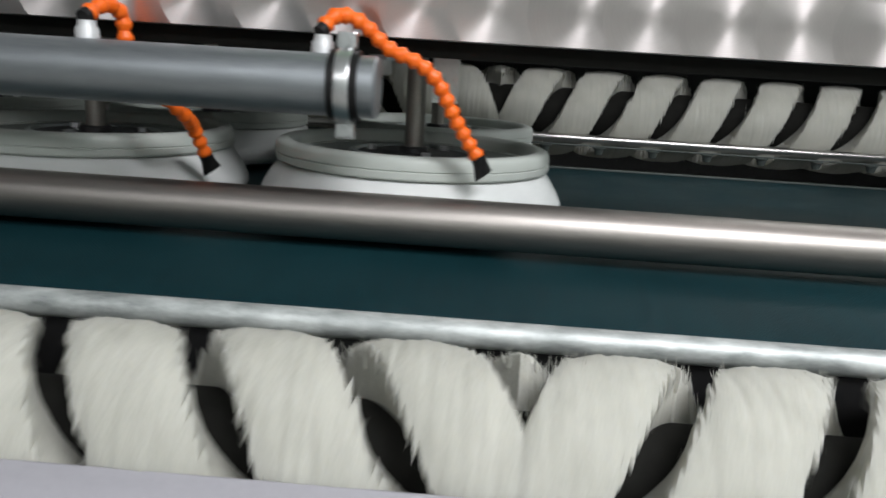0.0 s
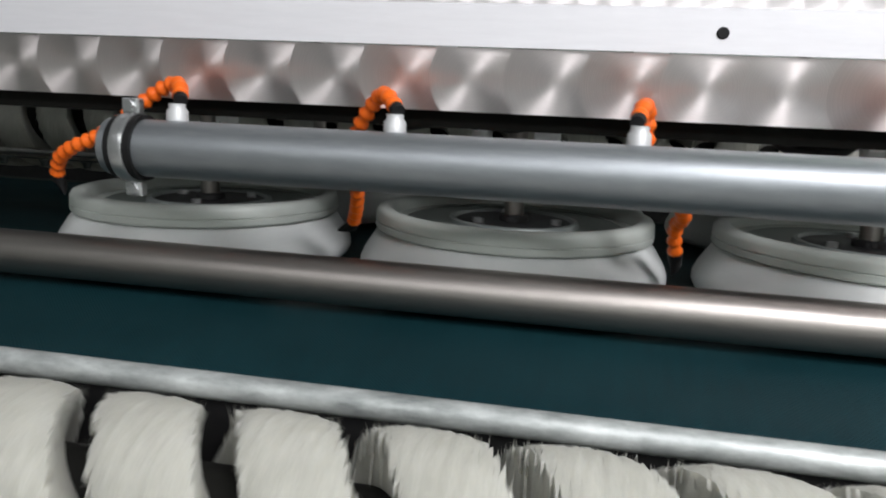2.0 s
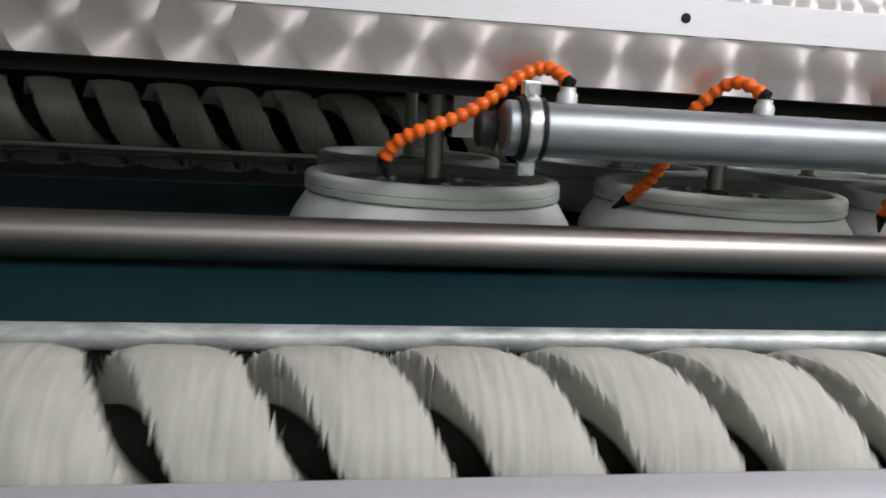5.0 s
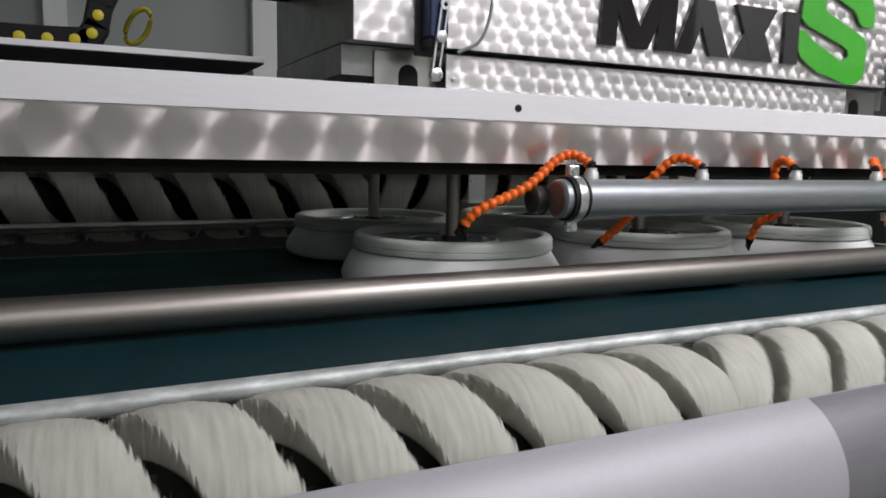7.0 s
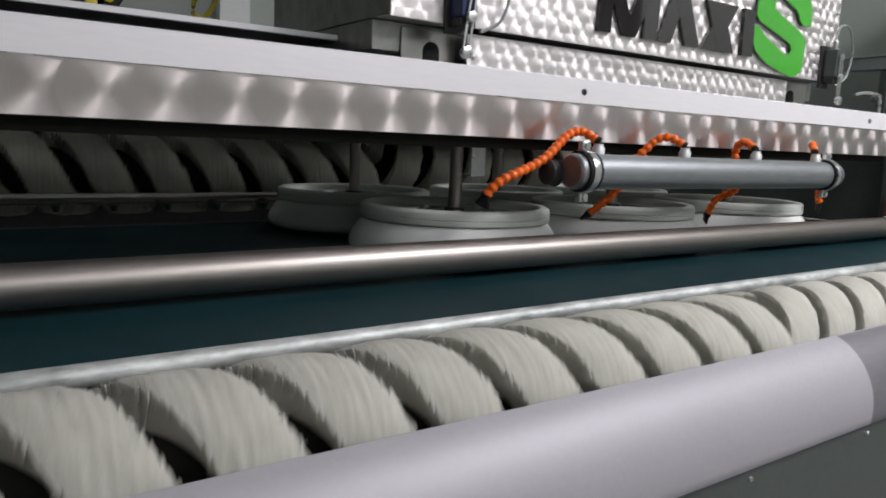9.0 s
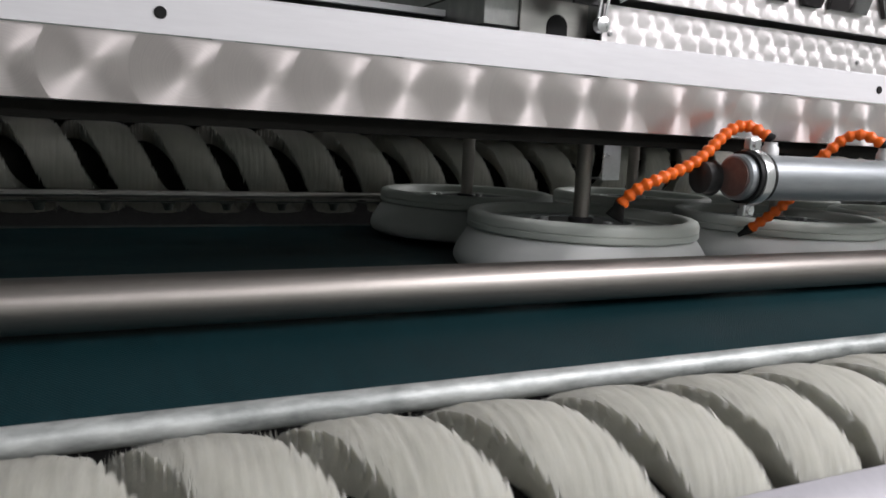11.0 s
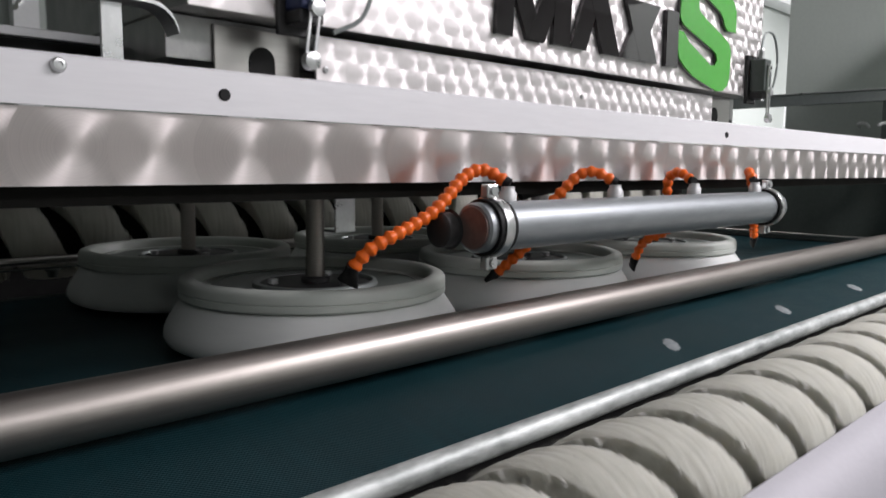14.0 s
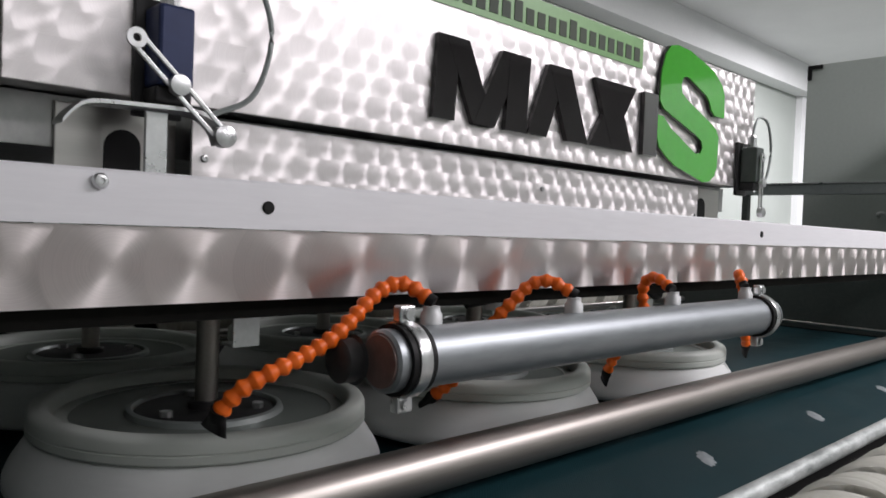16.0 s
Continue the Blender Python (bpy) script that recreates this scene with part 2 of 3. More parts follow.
def lathe(profile, seg=48, m=None, bm=None, close=False):
    """Turn (radius, height) pairs about z, then place by m."""
    bm = bm or bmesh.new()
    m = m or Matrix()
    rings = []
    for r, h in profile:
        if r < 1e-6:
            rings.append([bm.verts.new(m @ Vector((0, 0, h)))])
        else:
            rings.append([bm.verts.new(m @ Vector((r * math.cos(2 * math.pi * i / seg), r * math.sin(2 * math.pi * i / seg), h))) for i in range(seg)])
    pairs = list(zip(rings, rings[1:])) + ([(rings[-1], rings[0])] if close else [])
    for a, b in pairs:
        for i in range(seg):
            j = (i + 1) % seg
            if len(a) == 1 and len(b) == 1:
                continue
            if len(a) == 1:
                bm.faces.new((a[0], b[j], b[i]))
            elif len(b) == 1:
                bm.faces.new((a[i], a[j], b[0]))
            else:
                bm.faces.new((a[i], a[j], b[j], b[i]))
    bmesh.ops.recalc_face_normals(bm, faces=bm.faces)
    return bm


ALONG_X = Matrix.Rotation(math.pi / 2, 4, "Y")
FACING = Matrix.Rotation(math.pi / 2, 4, "X")      # local z turns to -y


def rod(x0, x1, y, z, r, seg=40, chamfer=0.002, bm=None):
    return lathe([(0, x0), (r - chamfer, x0), (r, x0 + chamfer), (r, x1 - chamfer), (r - chamfer, x1), (0, x1)], seg, Matrix.Translation((0, y, z)) @ ALONG_X, bm)


def post(x, y, z0, z1, r, seg=24, bm=None):
    return lathe([(0, z0), (r, z0), (r, z1), (0, z1)], seg, Matrix.Translation((x, y, 0)), bm)


def sweep(profile, x0, x1, bm=None):
    """Extrude a closed outline of (y, z) points along x."""
    bm = bm or bmesh.new()
    a = [bm.verts.new((x0, y, z)) for y, z in profile]
    b = [bm.verts.new((x1, y, z)) for y, z in profile]
    n = len(profile)
    for i in range(n):
        bm.faces.new((a[i], a[(i + 1) % n], b[(i + 1) % n], b[i]))
    bm.faces.new(a)
    bm.faces.new(b[::-1])
    bmesh.ops.recalc_face_normals(bm, faces=bm.faces)
    return bm


def plate(outline, y0, y1, bm=None, bevel=0.0):
    """Extrude a closed outline of (x, z) points from y0 to y1."""
    bm = bm or bmesh.new()
    a = [bm.verts.new((x, y0, z)) for x, z in outline]
    b = [bm.verts.new((x, y1, z)) for x, z in outline]
    n = len(outline)
    front = bm.faces.new(a)
    bm.faces.new(b[::-1])
    for i in range(n):
        bm.faces.new((a[i], b[i], b[(i + 1) % n], a[(i + 1) % n]))
    bmesh.ops.recalc_face_normals(bm, faces=bm.faces)
    if bevel:
        bmesh.ops.bevel(bm, geom=list(front.edges), offset=bevel, segments=2, affect="EDGES")
    return bm


def tube(points, r, seg=10, bm=None):
    """A round tube through points."""
    bm = bm or bmesh.new()
    pts = [Vector(p) for p in points]
    rings = []
    for i, p in enumerate(pts):
        d = (pts[min(i + 1, len(pts) - 1)] - pts[max(i - 1, 0)]).normalized()
        q = d.to_track_quat("Z", "Y").to_matrix()
        rings.append([bm.verts.new(p + q @ Vector((r * math.cos(2 * math.pi * k / seg), r * math.sin(2 * math.pi * k / seg), 0))) for k in range(seg)])
    for a, b in zip(rings, rings[1:]):
        for k in range(seg):
            bm.faces.new((a[k], a[(k + 1) % seg], b[(k + 1) % seg], b[k]))
    bm.faces.new(rings[0][::-1])
    bm.faces.new(rings[-1])
    bmesh.ops.recalc_face_normals(bm, faces=bm.faces)
    return bm


def smooth_path(points, n):
    """n points at even steps along a smooth curve through points."""
    p = [Vector(q) for q in points]
    p = [2 * p[0] - p[1]] + p + [2 * p[-1] - p[-2]]
    fine = []
    for a, b, c, d in zip(p, p[1:], p[2:], p[3:]):
        for k in range(12):
            t = k / 12
            fine.append(0.5 * (2 * b + (c - a) * t + (2 * a - 5 * b + 4 * c - d) * t * t + (3 * b - a - 3 * c + d) * t ** 3))
    fine.append(p[-2])
    lengths = [0]
    for a, b in zip(fine, fine[1:]):
        lengths.append(lengths[-1] + (b - a).length)
    out, j = [], 0
    for i in range(n):
        want = lengths[-1] * i / (n - 1)
        while j < len(fine) - 2 and lengths[j + 1] < want:
            j += 1
        seg = max(lengths[j + 1] - lengths[j], 1e-9)
        out.append(fine[j].lerp(fine[j + 1], (want - lengths[j]) / seg))
    return out


def bolt(parent, x, y, z, r=0.005, label="small steel screw"):
    bm = lathe([(0, 0), (r, 0), (r * 1.0, r * 0.35), (r * 0.75, r * 0.7), (r * 0.4, r * 0.75), (r * 0.38, r * 0.45), (0, r * 0.45)], 16, Matrix.Translation((x, y, z)) @ FACING)
    return part("screw", bm, ZINC, parent, label, True)


# ---- the hall ----
X0, X1, Y0, Y1 = -4.5, 6.4, -4.0, 2.3
tagged(link("floor", box(X0, X1, Y0, Y1, FLOOR_Z - 0.1, FLOOR_Z), FLOOR), "worn grey concrete factory floor", "floor", kind="structure")
tagged(link("ceiling", box(X0, X1, Y0, Y1, CEIL_Z, CEIL_Z + 0.1), WHITE), "plain white painted hall ceiling", "ceiling", kind="structure")
tagged(link("wall_back", box(X0, X1, Y1, Y1 + 0.15, FLOOR_Z, CEIL_Z), WALL), "grey-green painted hall wall", "wall", kind="structure")
tagged(link("wall_front", box(X0, X1, Y0 - 0.15, Y0, FLOOR_Z, CEIL_Z), WALL), "grey-green painted hall wall", "wall", kind="structure")
tagged(link("wall_left", box(X0 - 0.15, X0, Y0, Y1, FLOOR_Z, CEIL_Z), WALL), "grey-green painted hall wall", "wall", kind="structure")
tagged(link("wall_right", box(X1, X1 + 0.15, Y0, Y1, FLOOR_Z, CEIL_Z), WALL), "grey-green painted hall wall", "wall", kind="structure")

# ---- the machine's fixed parts ----
XL, XR = -2.6, 1.36
BELT_Z = -0.222


def fixed_beam():
    ob = tagged(new("beam"), "stainless cross beam with engine-turned fascia and white top strip", "machine beam")
    fascia = [(0.0783, 0.0136), (0.0656, 0.0821), (0.0686, 0.0823), (0.0813, 0.0166), (0.15, 0.0166), (0.15, 0.0136)]
    part("fascia", sweep(fascia, XL, 1.270), FASCIA, ob, "engine-turned stainless fascia")
    # Solid matte black strip where the gap under the fascia lies in shade.
    part("gap_shade_strip", box(XL, 1.268, 0.100, 0.104, -0.006, 0.0130), CORE_AND_GAP, ob, "black strip standing in for the shaded gap under the fascia")
    strip = [(0.0615, 0.0830), (0.0645, 0.1262), (0.0665, 0.1285), (0.105, 0.1285), (0.105, 0.1255), (0.0680, 0.1255), (0.0645, 0.0830)]
    part("top_strip", sweep(strip, XL, 1.328), ALU, ob, "white aluminium edge strip")
    # Two unseen plates added to keep overhead light off discs and rear brush.
    part("front_light_block", box(XL, 0.30, 0.106, 0.165, 0.108, 0.113), DARK, ob, "dark unseen plate added to block light inside the beam")
    part("middle_light_block", box(XL, 0.30, 0.297, 0.700, 0.084, 0.088), DARK, ob, "dark unseen plate added to block light inside the beam")
    for hx in (-1.092, 0.0, 1.085):
        part("screw_hole", lathe([(0, 0.0012), (0.0052, 0.0012), (0.0062, 0.0004), (0.0062, -0.001), (0, -0.001)], 20, Matrix.Translation((hx, 0.0622, 0.1035)) @ FACING), RUBBER, ob, "dark open screw hole")
    bolt(ob, -1.245, 0.0622, 0.118, 0.0065)
    return ob


fixed_beam()


def bar_thing(name, y, z, r, material, label, cat, x0=XL, x1=XR):
    ob = tagged(new(name), label, cat)
    part("tube", rod(x0, x1 - 0.03, y, z, r, 48), material, ob, "", True)
    part("end_collar", rod(x1 - 0.0295, x1 - 0.002, y, z, r * 1.12, 32), ZINC, ob, "steel end collar", True)
    return ob


bar_thing("guide_bar", 0.061, -0.1893, 0.0283, POLISHED, "polished stainless guide bar above the wet belt", "bar", XL, 1.29)
bar_thing("front_rail", -0.1481, -0.2447, 0.0129, GALV, "galvanised steel tube rail beside the front brush", "rail")
RAIL_Y, RAIL_Z = 0.958, -0.157
back_rail = bar_thing("back_rail", RAIL_Y, RAIL_Z, 0.009, BRUSHED, "thin steel spray rail before the rear brush", "rail")
part("feed_strip", box(XL + 0.02, XR - 0.02, RAIL_Y - 0.012, RAIL_Y - 0.004, -0.1735, -0.1705, 0.0008), APRON, back_rail, "thin dull feed strip")
for k in range(31):
    nx = -2.506 + 0.124 * k
    part("spray_tip", lathe([(0, -0.191), (0.008, -0.191), (0.011, -0.180), (0.012, -0.1775), (0.015, -0.1765), (0.015, -0.1740), (0, -0.1740)], 14, Matrix.Translation((nx, RAIL_Y - 0.008, 0))), APRON, back_rail, "dull grey spray tip")
# Thin strip added in place of a reflection along the belt's far bend.
drip = tagged(link("belt_glint_strip", box(XL, XR - 0.012, 0.9365, 0.9400, -0.262, -0.2225, 0.001), APRON), "thin strip added for the glint line at the belt's far end", "wiper")

belt = tagged(new("conveyor_belt"), "wet dark green conveyor belt under the brushes", "conveyor belt")
run = [(-0.142, -0.275), (-0.137, -0.265), (-0.12, -0.256), (-0.05, -0.243), (0.06, -0.226), (0.12, BELT_Z), (0.900, BELT_Z), (0.918, BELT_Z - 0.004), (0.930, BELT_Z - 0.014), (0.934, BELT_Z - 0.030), (0.934, BELT_Z - 0.060)]
part("belt_run", sweep(run + [(y, z - 0.008) for y, z in run[::-1]], XL, XR - 0.012, None), BELT, belt, "", True)
part("edge_strip", sweep([(y, z + 0.003) for y, z in run] + [(y, z - 0.009) for y, z in run[::-1]], XR - 0.0115, XR - 0.001), RUBBER, belt, "dark belt edge")

# Black strip added for the shaded space under the rail, behind the brush.
wiper = tagged(new("under_rail_shade"), "black strip standing in for the shade under the rail", "wiper")
part("shade_strip", box(XL, XR - 0.002, -0.1495, -0.1475, -0.36, -0.2585, 0.0005), RUBBER, wiper)
part("shade_backing", box(XL, XR - 0.002, -0.1473, -0.1445, -0.36, -0.290, 0.0005), DARK, wiper, "dark backing of the shade strip")

# front cover: curved painted sheet falling away from the front brush
prof = [(-0.30 - 0.10 * math.sin(a), -0.405 + 0.1145 * math.cos(a)) for a in [radians(16.3 + 84 * i / 14) for i in range(15)]]
inner = [(y + 0.004, z - 0.004) for y, z in prof][::-1]
front_cover = tagged(new("front_cover"), "pale curved sheet cover before the front brush", "machine cover")
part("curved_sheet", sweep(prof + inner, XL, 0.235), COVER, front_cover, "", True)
# Right end of the same cover, with its dimmer look in the colour.
part("dimmed_end", sweep(prof + inner, 0.2355, XR), COVER_END, front_cover, "right end of the pale sheet in a dimmed tone", True)
part("rolled_hem", rod(XL, XR, -0.3275, -0.2985, 0.0035, 12, 0.001), COVER, front_cover, "rolled upper hem", True)
apron = tagged(link("lower_apron", box(XL, XR, -0.392, -0.388, -0.62, -0.428, 0.001), APRON), "grey-green steel apron under the pale cover", "machine panel")
for k in range(12):
    bolt(apron, -2.4 + 0.33 * k, -0.392, -0.445, 0.004)

# ---- brush rollers ----
V_X = 0.11


def brush_roller(name, y, z, r_out, r_core, lead, gap, fuzz, label, rng):
    """Core along x with two strips of bristle on each half, wound in opposite senses from the middle."""
    ob = tagged(new(name), label, "brush roller")
    ob.location = (0, y, z)
    part("core", rod(XL + 0.01, XR - 0.01, 0, 0, r_core, 32), CORE_AND_GAP, ob, "black roller core", True)
    crown = [(u, 1.0 - 0.12 * abs(u) ** 4) for u in [-0.93] + [-0.8 + 0.2 * k for k in range(9)] + [0.93]]
    cols = [(-0.91, 0.0), (-0.965, 0.5), (-0.985, 0.78)] + crown + [(0.985, 0.78), (0.965, 0.5), (0.91, 0.0)]
    for side in (-1, 1):
        length = (V_X - XL - 0.015) if side < 0 else (XR - 0.015 - V_X)
        for start in (0, 1):
            bm = bmesh.new()
            steps = int(length / 0.0025)
            rows_ = []
            for i in range(steps + 1):
                s = length * i / steps
                mid = -2 * math.pi * s / lead + math.pi * start + 0.05 * noise.noise((s * 7, side * 3.1, start))
                tooth = abs(math.sin(math.pi * s / 0.0125)) ** 0.7 + 0.5 * noise.noise((s * 90, side, start + 4))
                row = []
                for u, h in cols:
                    fringe = 0.34 * (tooth - 0.55) * (abs(u) > 0.9) * h * min(1, s / 0.03)
                    ang = mid + (u * (1 - gap) * math.pi / 2) + math.copysign(fringe, u)
                    tuft = noise.noise((s * 60 + side * 9, u * 5, start * 5.3))
                    rr = r_core - 0.002 + (r_out - r_core + 0.00022 * math.cos(2 * math.pi * s / 0.0125) * (1 + noise.noise((s * 40, side, 8.0))) + 0.0016 * tuft + rng.uniform(-0.0005, 0.0005)) * h
                    row.append(bm.verts.new((V_X + side * s, rr * math.cos(ang), rr * math.sin(ang))))
                rows_.append(row)
            for a, b in zip(rows_, rows_[1:]):
                for j in range(len(cols) - 1):
                    bm.faces.new((a[j], a[j + 1], b[j + 1], b[j]))
            bmesh.ops.recalc_face_normals(bm, faces=bm.faces)
            for k in range(int(length * fuzz)):
                s = rng.uniform(0.002, length - 0.002)
                u = rng.uniform(-1, 1) * (1 - gap) if rng.random() < 0.72 else rng.choice((-1, 1)) * (1 - gap) * rng.uniform(0.96, 1.10)
                ang = -2 * math.pi * s / lead + math.pi * start + u * math.pi / 2
                lean, side_lean, w = rng.gauss(0, 0.07), rng.gauss(0, 0.003), 0.0009
                r0, r1 = r_out * 0.80, r_out * rng.uniform(0.92, 1.02)
                x = V_X + side * s
                tip = (x + side_lean, r1 * math.cos(ang + lean), r1 * math.sin(ang + lean))
                bm.faces.new((bm.verts.new((x - w, r0 * math.cos(ang), r0 * math.sin(ang))), bm.verts.new((x + w, r0 * math.cos(ang + 0.012), r0 * math.sin(ang + 0.012))), bm.verts.new(tip)))
            part("bristle_strip", bm, BRISTLE, ob, "white nylon bristle strip wound as a helix", True)
    return ob


rng = random.Random(4)
FRONT_ROLLER = brush_roller("front_brush_roller", -0.240, -0.315, 0.0915, 0.040, 0.24, 0.31, 3400, "white spiral-bristle brush roller with a black core", rng)
BACK_ROLLER = brush_roller("rear_brush_roller", 1.068, -0.106, 0.106, 0.06, 0.278, 0.38, 1600, "white spiral-bristle brush roller in the shade behind the belt", rng)

# ---- the carriage ----
PITCH = 0.461
DISC_Y = 0.276
RIDERS = []          # things that travel with the brush carriage


def rotary_brush(x, y):
    """One disc brush, its origin on the axis at the hub."""
    ob = new("rotary_brush")
    ob.location = (x, y, -0.137)
    tagged(ob, "grey-green disc brush with white bristle skirt", "disc brush", group="rotary disc brushes")
    part("disc", lathe([(0.166, 0.000), (0.168, 0.011), (0.171, 0.0155), (0.176, 0.0170), (0.184, 0.0168), (0.189, 0.0145), (0.1915, 0.0100), (0.1920, 0.0005), (0.1905, -0.0005), (0.1922, -0.0020), (0.1922, -0.0090), (0.1900, -0.0115), (0.150, -0.0115), (0.150, 0.000)], 72, close=True), DISC, ob, "", True)
    part("disc_face", lathe([(0, -0.0025), (0.118, -0.0020), (0.1655, -0.0005), (0.1655, -0.014), (0, -0.014)], 64), SHADED_FACE, ob, "recessed disc face with shade in its colour", True)
    part("inner_ring", lathe([(0.082, -0.0025), (0.083, 0.0035), (0.084, 0.0045), (0.088, 0.0045), (0.090, 0.0035), (0.092, -0.0025)], 64, close=True), SHEET, ob, "raised ring round the hub", True)
    part("skirt", lathe([(0.184, -0.0125), (0.190, -0.016), (0.198, -0.028), (0.2075, -0.043), (0.2125, -0.055), (0.2130, -0.064), (0.2090, -0.072), (0.2030, -0.0755), (0.14, -0.0755), (0.14, -0.0125)], 72, close=True), SKIRT, ob, "white bristle skirt", True)
    part("hub", lathe([(0, 0.001), (0.079, 0.001), (0.0815, -0.001), (0.0815, -0.003), (0, -0.003)], 48), DARK, ob, "dark hub plate", True)
    part("shaft_collar", lathe([(0, 0.010), (0.019, 0.010), (0.021, 0.008), (0.021, 0.0012), (0, 0.0012)], 32), DARK, ob, "dark shaft collar", True)
    part("shaft", lathe([(0, 0.0102), (0.0135, 0.0102), (0.0135, 0.325), (0, 0.325)], 24), POLISHED, ob, "bright steel drive shaft", True)
    for k in range(3):
        a = k * 2 * math.pi / 3
        part("bolt", lathe([(0, 0.0012), (0.007, 0.0012), (0.007, 0.008), (0, 0.008)], 6, Matrix.Translation((0.062 * math.cos(a), 0.062 * math.sin(a), 0))), ZINC, ob, "hexagon bolt")
    return ob


BRUSHES = [rotary_brush(-0.1125 + PITCH * k, DISC_Y) for k in range(3)] + [rotary_brush(-0.105 + PITCH * k, 0.722) for k in range(3)]


def water_pipe():
    y, z, r = -0.0107, -0.040, 0.0312
    pipe = new("water_pipe")
    RIDERS.append(pipe)
    tagged(pipe, "grey metal water pipe held by two clamps", "pipe")
    part("tube", rod(-0.075, 0.795, y, z, r, 48, 0.003), PIPE, pipe, "", True)
    part("end_face", lathe([(0, -0.0765), (0.0255, -0.0765), (0.0265, -0.0745), (0, -0.0745)], 40, Matrix.Translation((0, y, z)) @ ALONG_X), RUSTY, pipe, "dull reddish-brown end face", True)
    part("elbow", lathe([(0, -0.098), (0.018, -0.098), (0.0220, -0.095), (0.0220, -0.079), (0.0255, -0.077), (0, -0.077)], 32, Matrix.Translation((0, y + 0.040, z - 0.004)) @ ALONG_X), DARK, pipe, "dark pipe socket behind the end", True)
    for cx in (-0.046, 0.762):
        at = Matrix.Translation((cx, y, z)) @ ALONG_X
        part("clamp_rubber", lathe([(r, -0.015), (r + 0.0045, -0.015), (r + 0.0045, 0.015), (r, 0.015)], 40, at, close=True), RUBBER, pipe, "black rubber clamp lining", True)
        band = lathe([(r + 0.0046, -0.0075), (r + 0.0062, -0.0075), (r + 0.0072, -0.0045), (r + 0.0062, 0), (r + 0.0072, 0.0045), (r + 0.0062, 0.0075), (r + 0.0046, 0.0075)], 40, at, close=True)
        part("clamp_band", band, ZINC, pipe, "zinc clamp band", True)
        for s in (1, -1):
            ear = box(cx - 0.010, cx + 0.010, y - 0.006, y + 0.006, z + s * (r + 0.005) - (0.0 if s > 0 else 0.017), z + s * (r + 0.005) + (0.017 if s > 0 else 0.0), 0.002)
            part("clamp_ear", ear, ZINC, pipe, "zinc clamp ear")
            part("clamp_screw", lathe([(0, 0), (0.006, 0), (0.006, 0.004), (0, 0.004)], 8, Matrix.Translation((cx, y - 0.006, z + s * (r + 0.0135))) @ FACING), ZINC, pipe, "clamp screw", True)
    for k in range(4):
        nx = 0.245 * k
        part("fitting", lathe([(0, z + r - 0.004), (0.012, z + r - 0.004), (0.0115, z + r + 0.010), (0.009, z + r + 0.013), (0.009, z + r + 0.018), (0, z + r + 0.018)], 20, Matrix.Translation((nx, 0, 0))), FITTING, pipe, "pale zinc hose fitting", True)
    return pipe


water_pipe()


def hose(points, n, aim, wide):
    """A segmented orange coolant hose with a black collar and a flat black nozzle."""
    h = new("coolant_hose")
    RIDERS.append(h)
    tagged(h, "orange segmented coolant hose with a black nozzle", "hose", group="coolant hoses")
    pts = smooth_path(points, n)
    step = (pts[1] - pts[0]).length
    for i in range(n - 1):
        d = pts[i + 1] - pts[i]
        m = Matrix.Translation(pts[i]) @ d.to_track_quat("Z", "Y").to_matrix().to_4x4()
        r = 0.0092
        seg = lathe([(0.0, -0.1 * step), (0.0060, -0.1 * step), (0.0064, 0.10 * step), (r, 0.45 * step), (r, 0.62 * step), (0.0066, 0.92 * step), (0.0058, 1.12 * step), (0, 1.12 * step)], 14, m)
        part("hose_segment", seg, ORANGE, h, "", True)
    d = (Vector(points[1]) - Vector(points[0])).normalized()
    m = Matrix.Translation(Vector(points[0])) @ d.to_track_quat("Z", "Y").to_matrix().to_4x4()
    part("collar", lathe([(0, -0.005), (0.0075, -0.005), (0.0078, 0.003), (0.007, 0.004), (0, 0.004)], 16, m), RUBBER, h, "black hose collar", True)
    # flat fan nozzle
    e = Vector(points[-1])
    d = Vector(aim).normalized()
    ax = (Vector(wide) - d * d.dot(Vector(wide))).normalized()
    m = Matrix.Translation(e) @ Matrix((ax, d.cross(ax), d)).transposed().to_4x4()
    bm = bmesh.new()
    loops = []
    for hz, w, t in ((-0.006, 0.0085, 0.0085), (0.004, 0.0085, 0.0085), (0.008, 0.010, 0.006), (0.021, 0.0145, 0.003)):
        loops.append([bm.verts.new(m @ Vector((w * math.cos(2 * math.pi * k / 16), t * math.sin(2 * math.pi * k / 16), hz))) for k in range(16)])
    for a, b in zip(loops, loops[1:]):
        for k in range(16):
            bm.faces.new((a[k], a[(k + 1) % 16], b[(k + 1) % 16], b[k]))
    bm.faces.new(loops[0][::-1])
    bm.faces.new(loops[-1])
    part("nozzle", bm, RUBBER, h, "black fan nozzle", True)
    return h


hose([(0.0015, 0.004, 0.0145), (-0.0157, 0.03, 0.0315), (-0.045, 0.0358, 0.0212), (-0.072, 0.0331, 0.0003), (-0.0997, 0.0325, -0.0208), (-0.129, 0.0366, -0.0361), (-0.1609, 0.0384, -0.0486), (-0.1887, 0.0496, -0.065), (-0.2029, 0.0625, -0.0875)], 21, (0.06, 0.5, -0.86), (-0.5, 0.8, 0.3))
hose([(0.2455, 0.0030, 0.0140), (0.228, 0.0248, 0.0289), (0.2127, 0.0445, 0.0239), (0.1935, 0.0574, 0.0008), (0.1789, 0.0739, -0.0244), (0.1764, 0.0872, -0.057), (0.1724, 0.1075, -0.0854), (0.1638, 0.1323, -0.1112), (0.1518, 0.1576, -0.1356)], 19, (-0.59, 0.55, -0.59), (0.7, 0.7, 0))
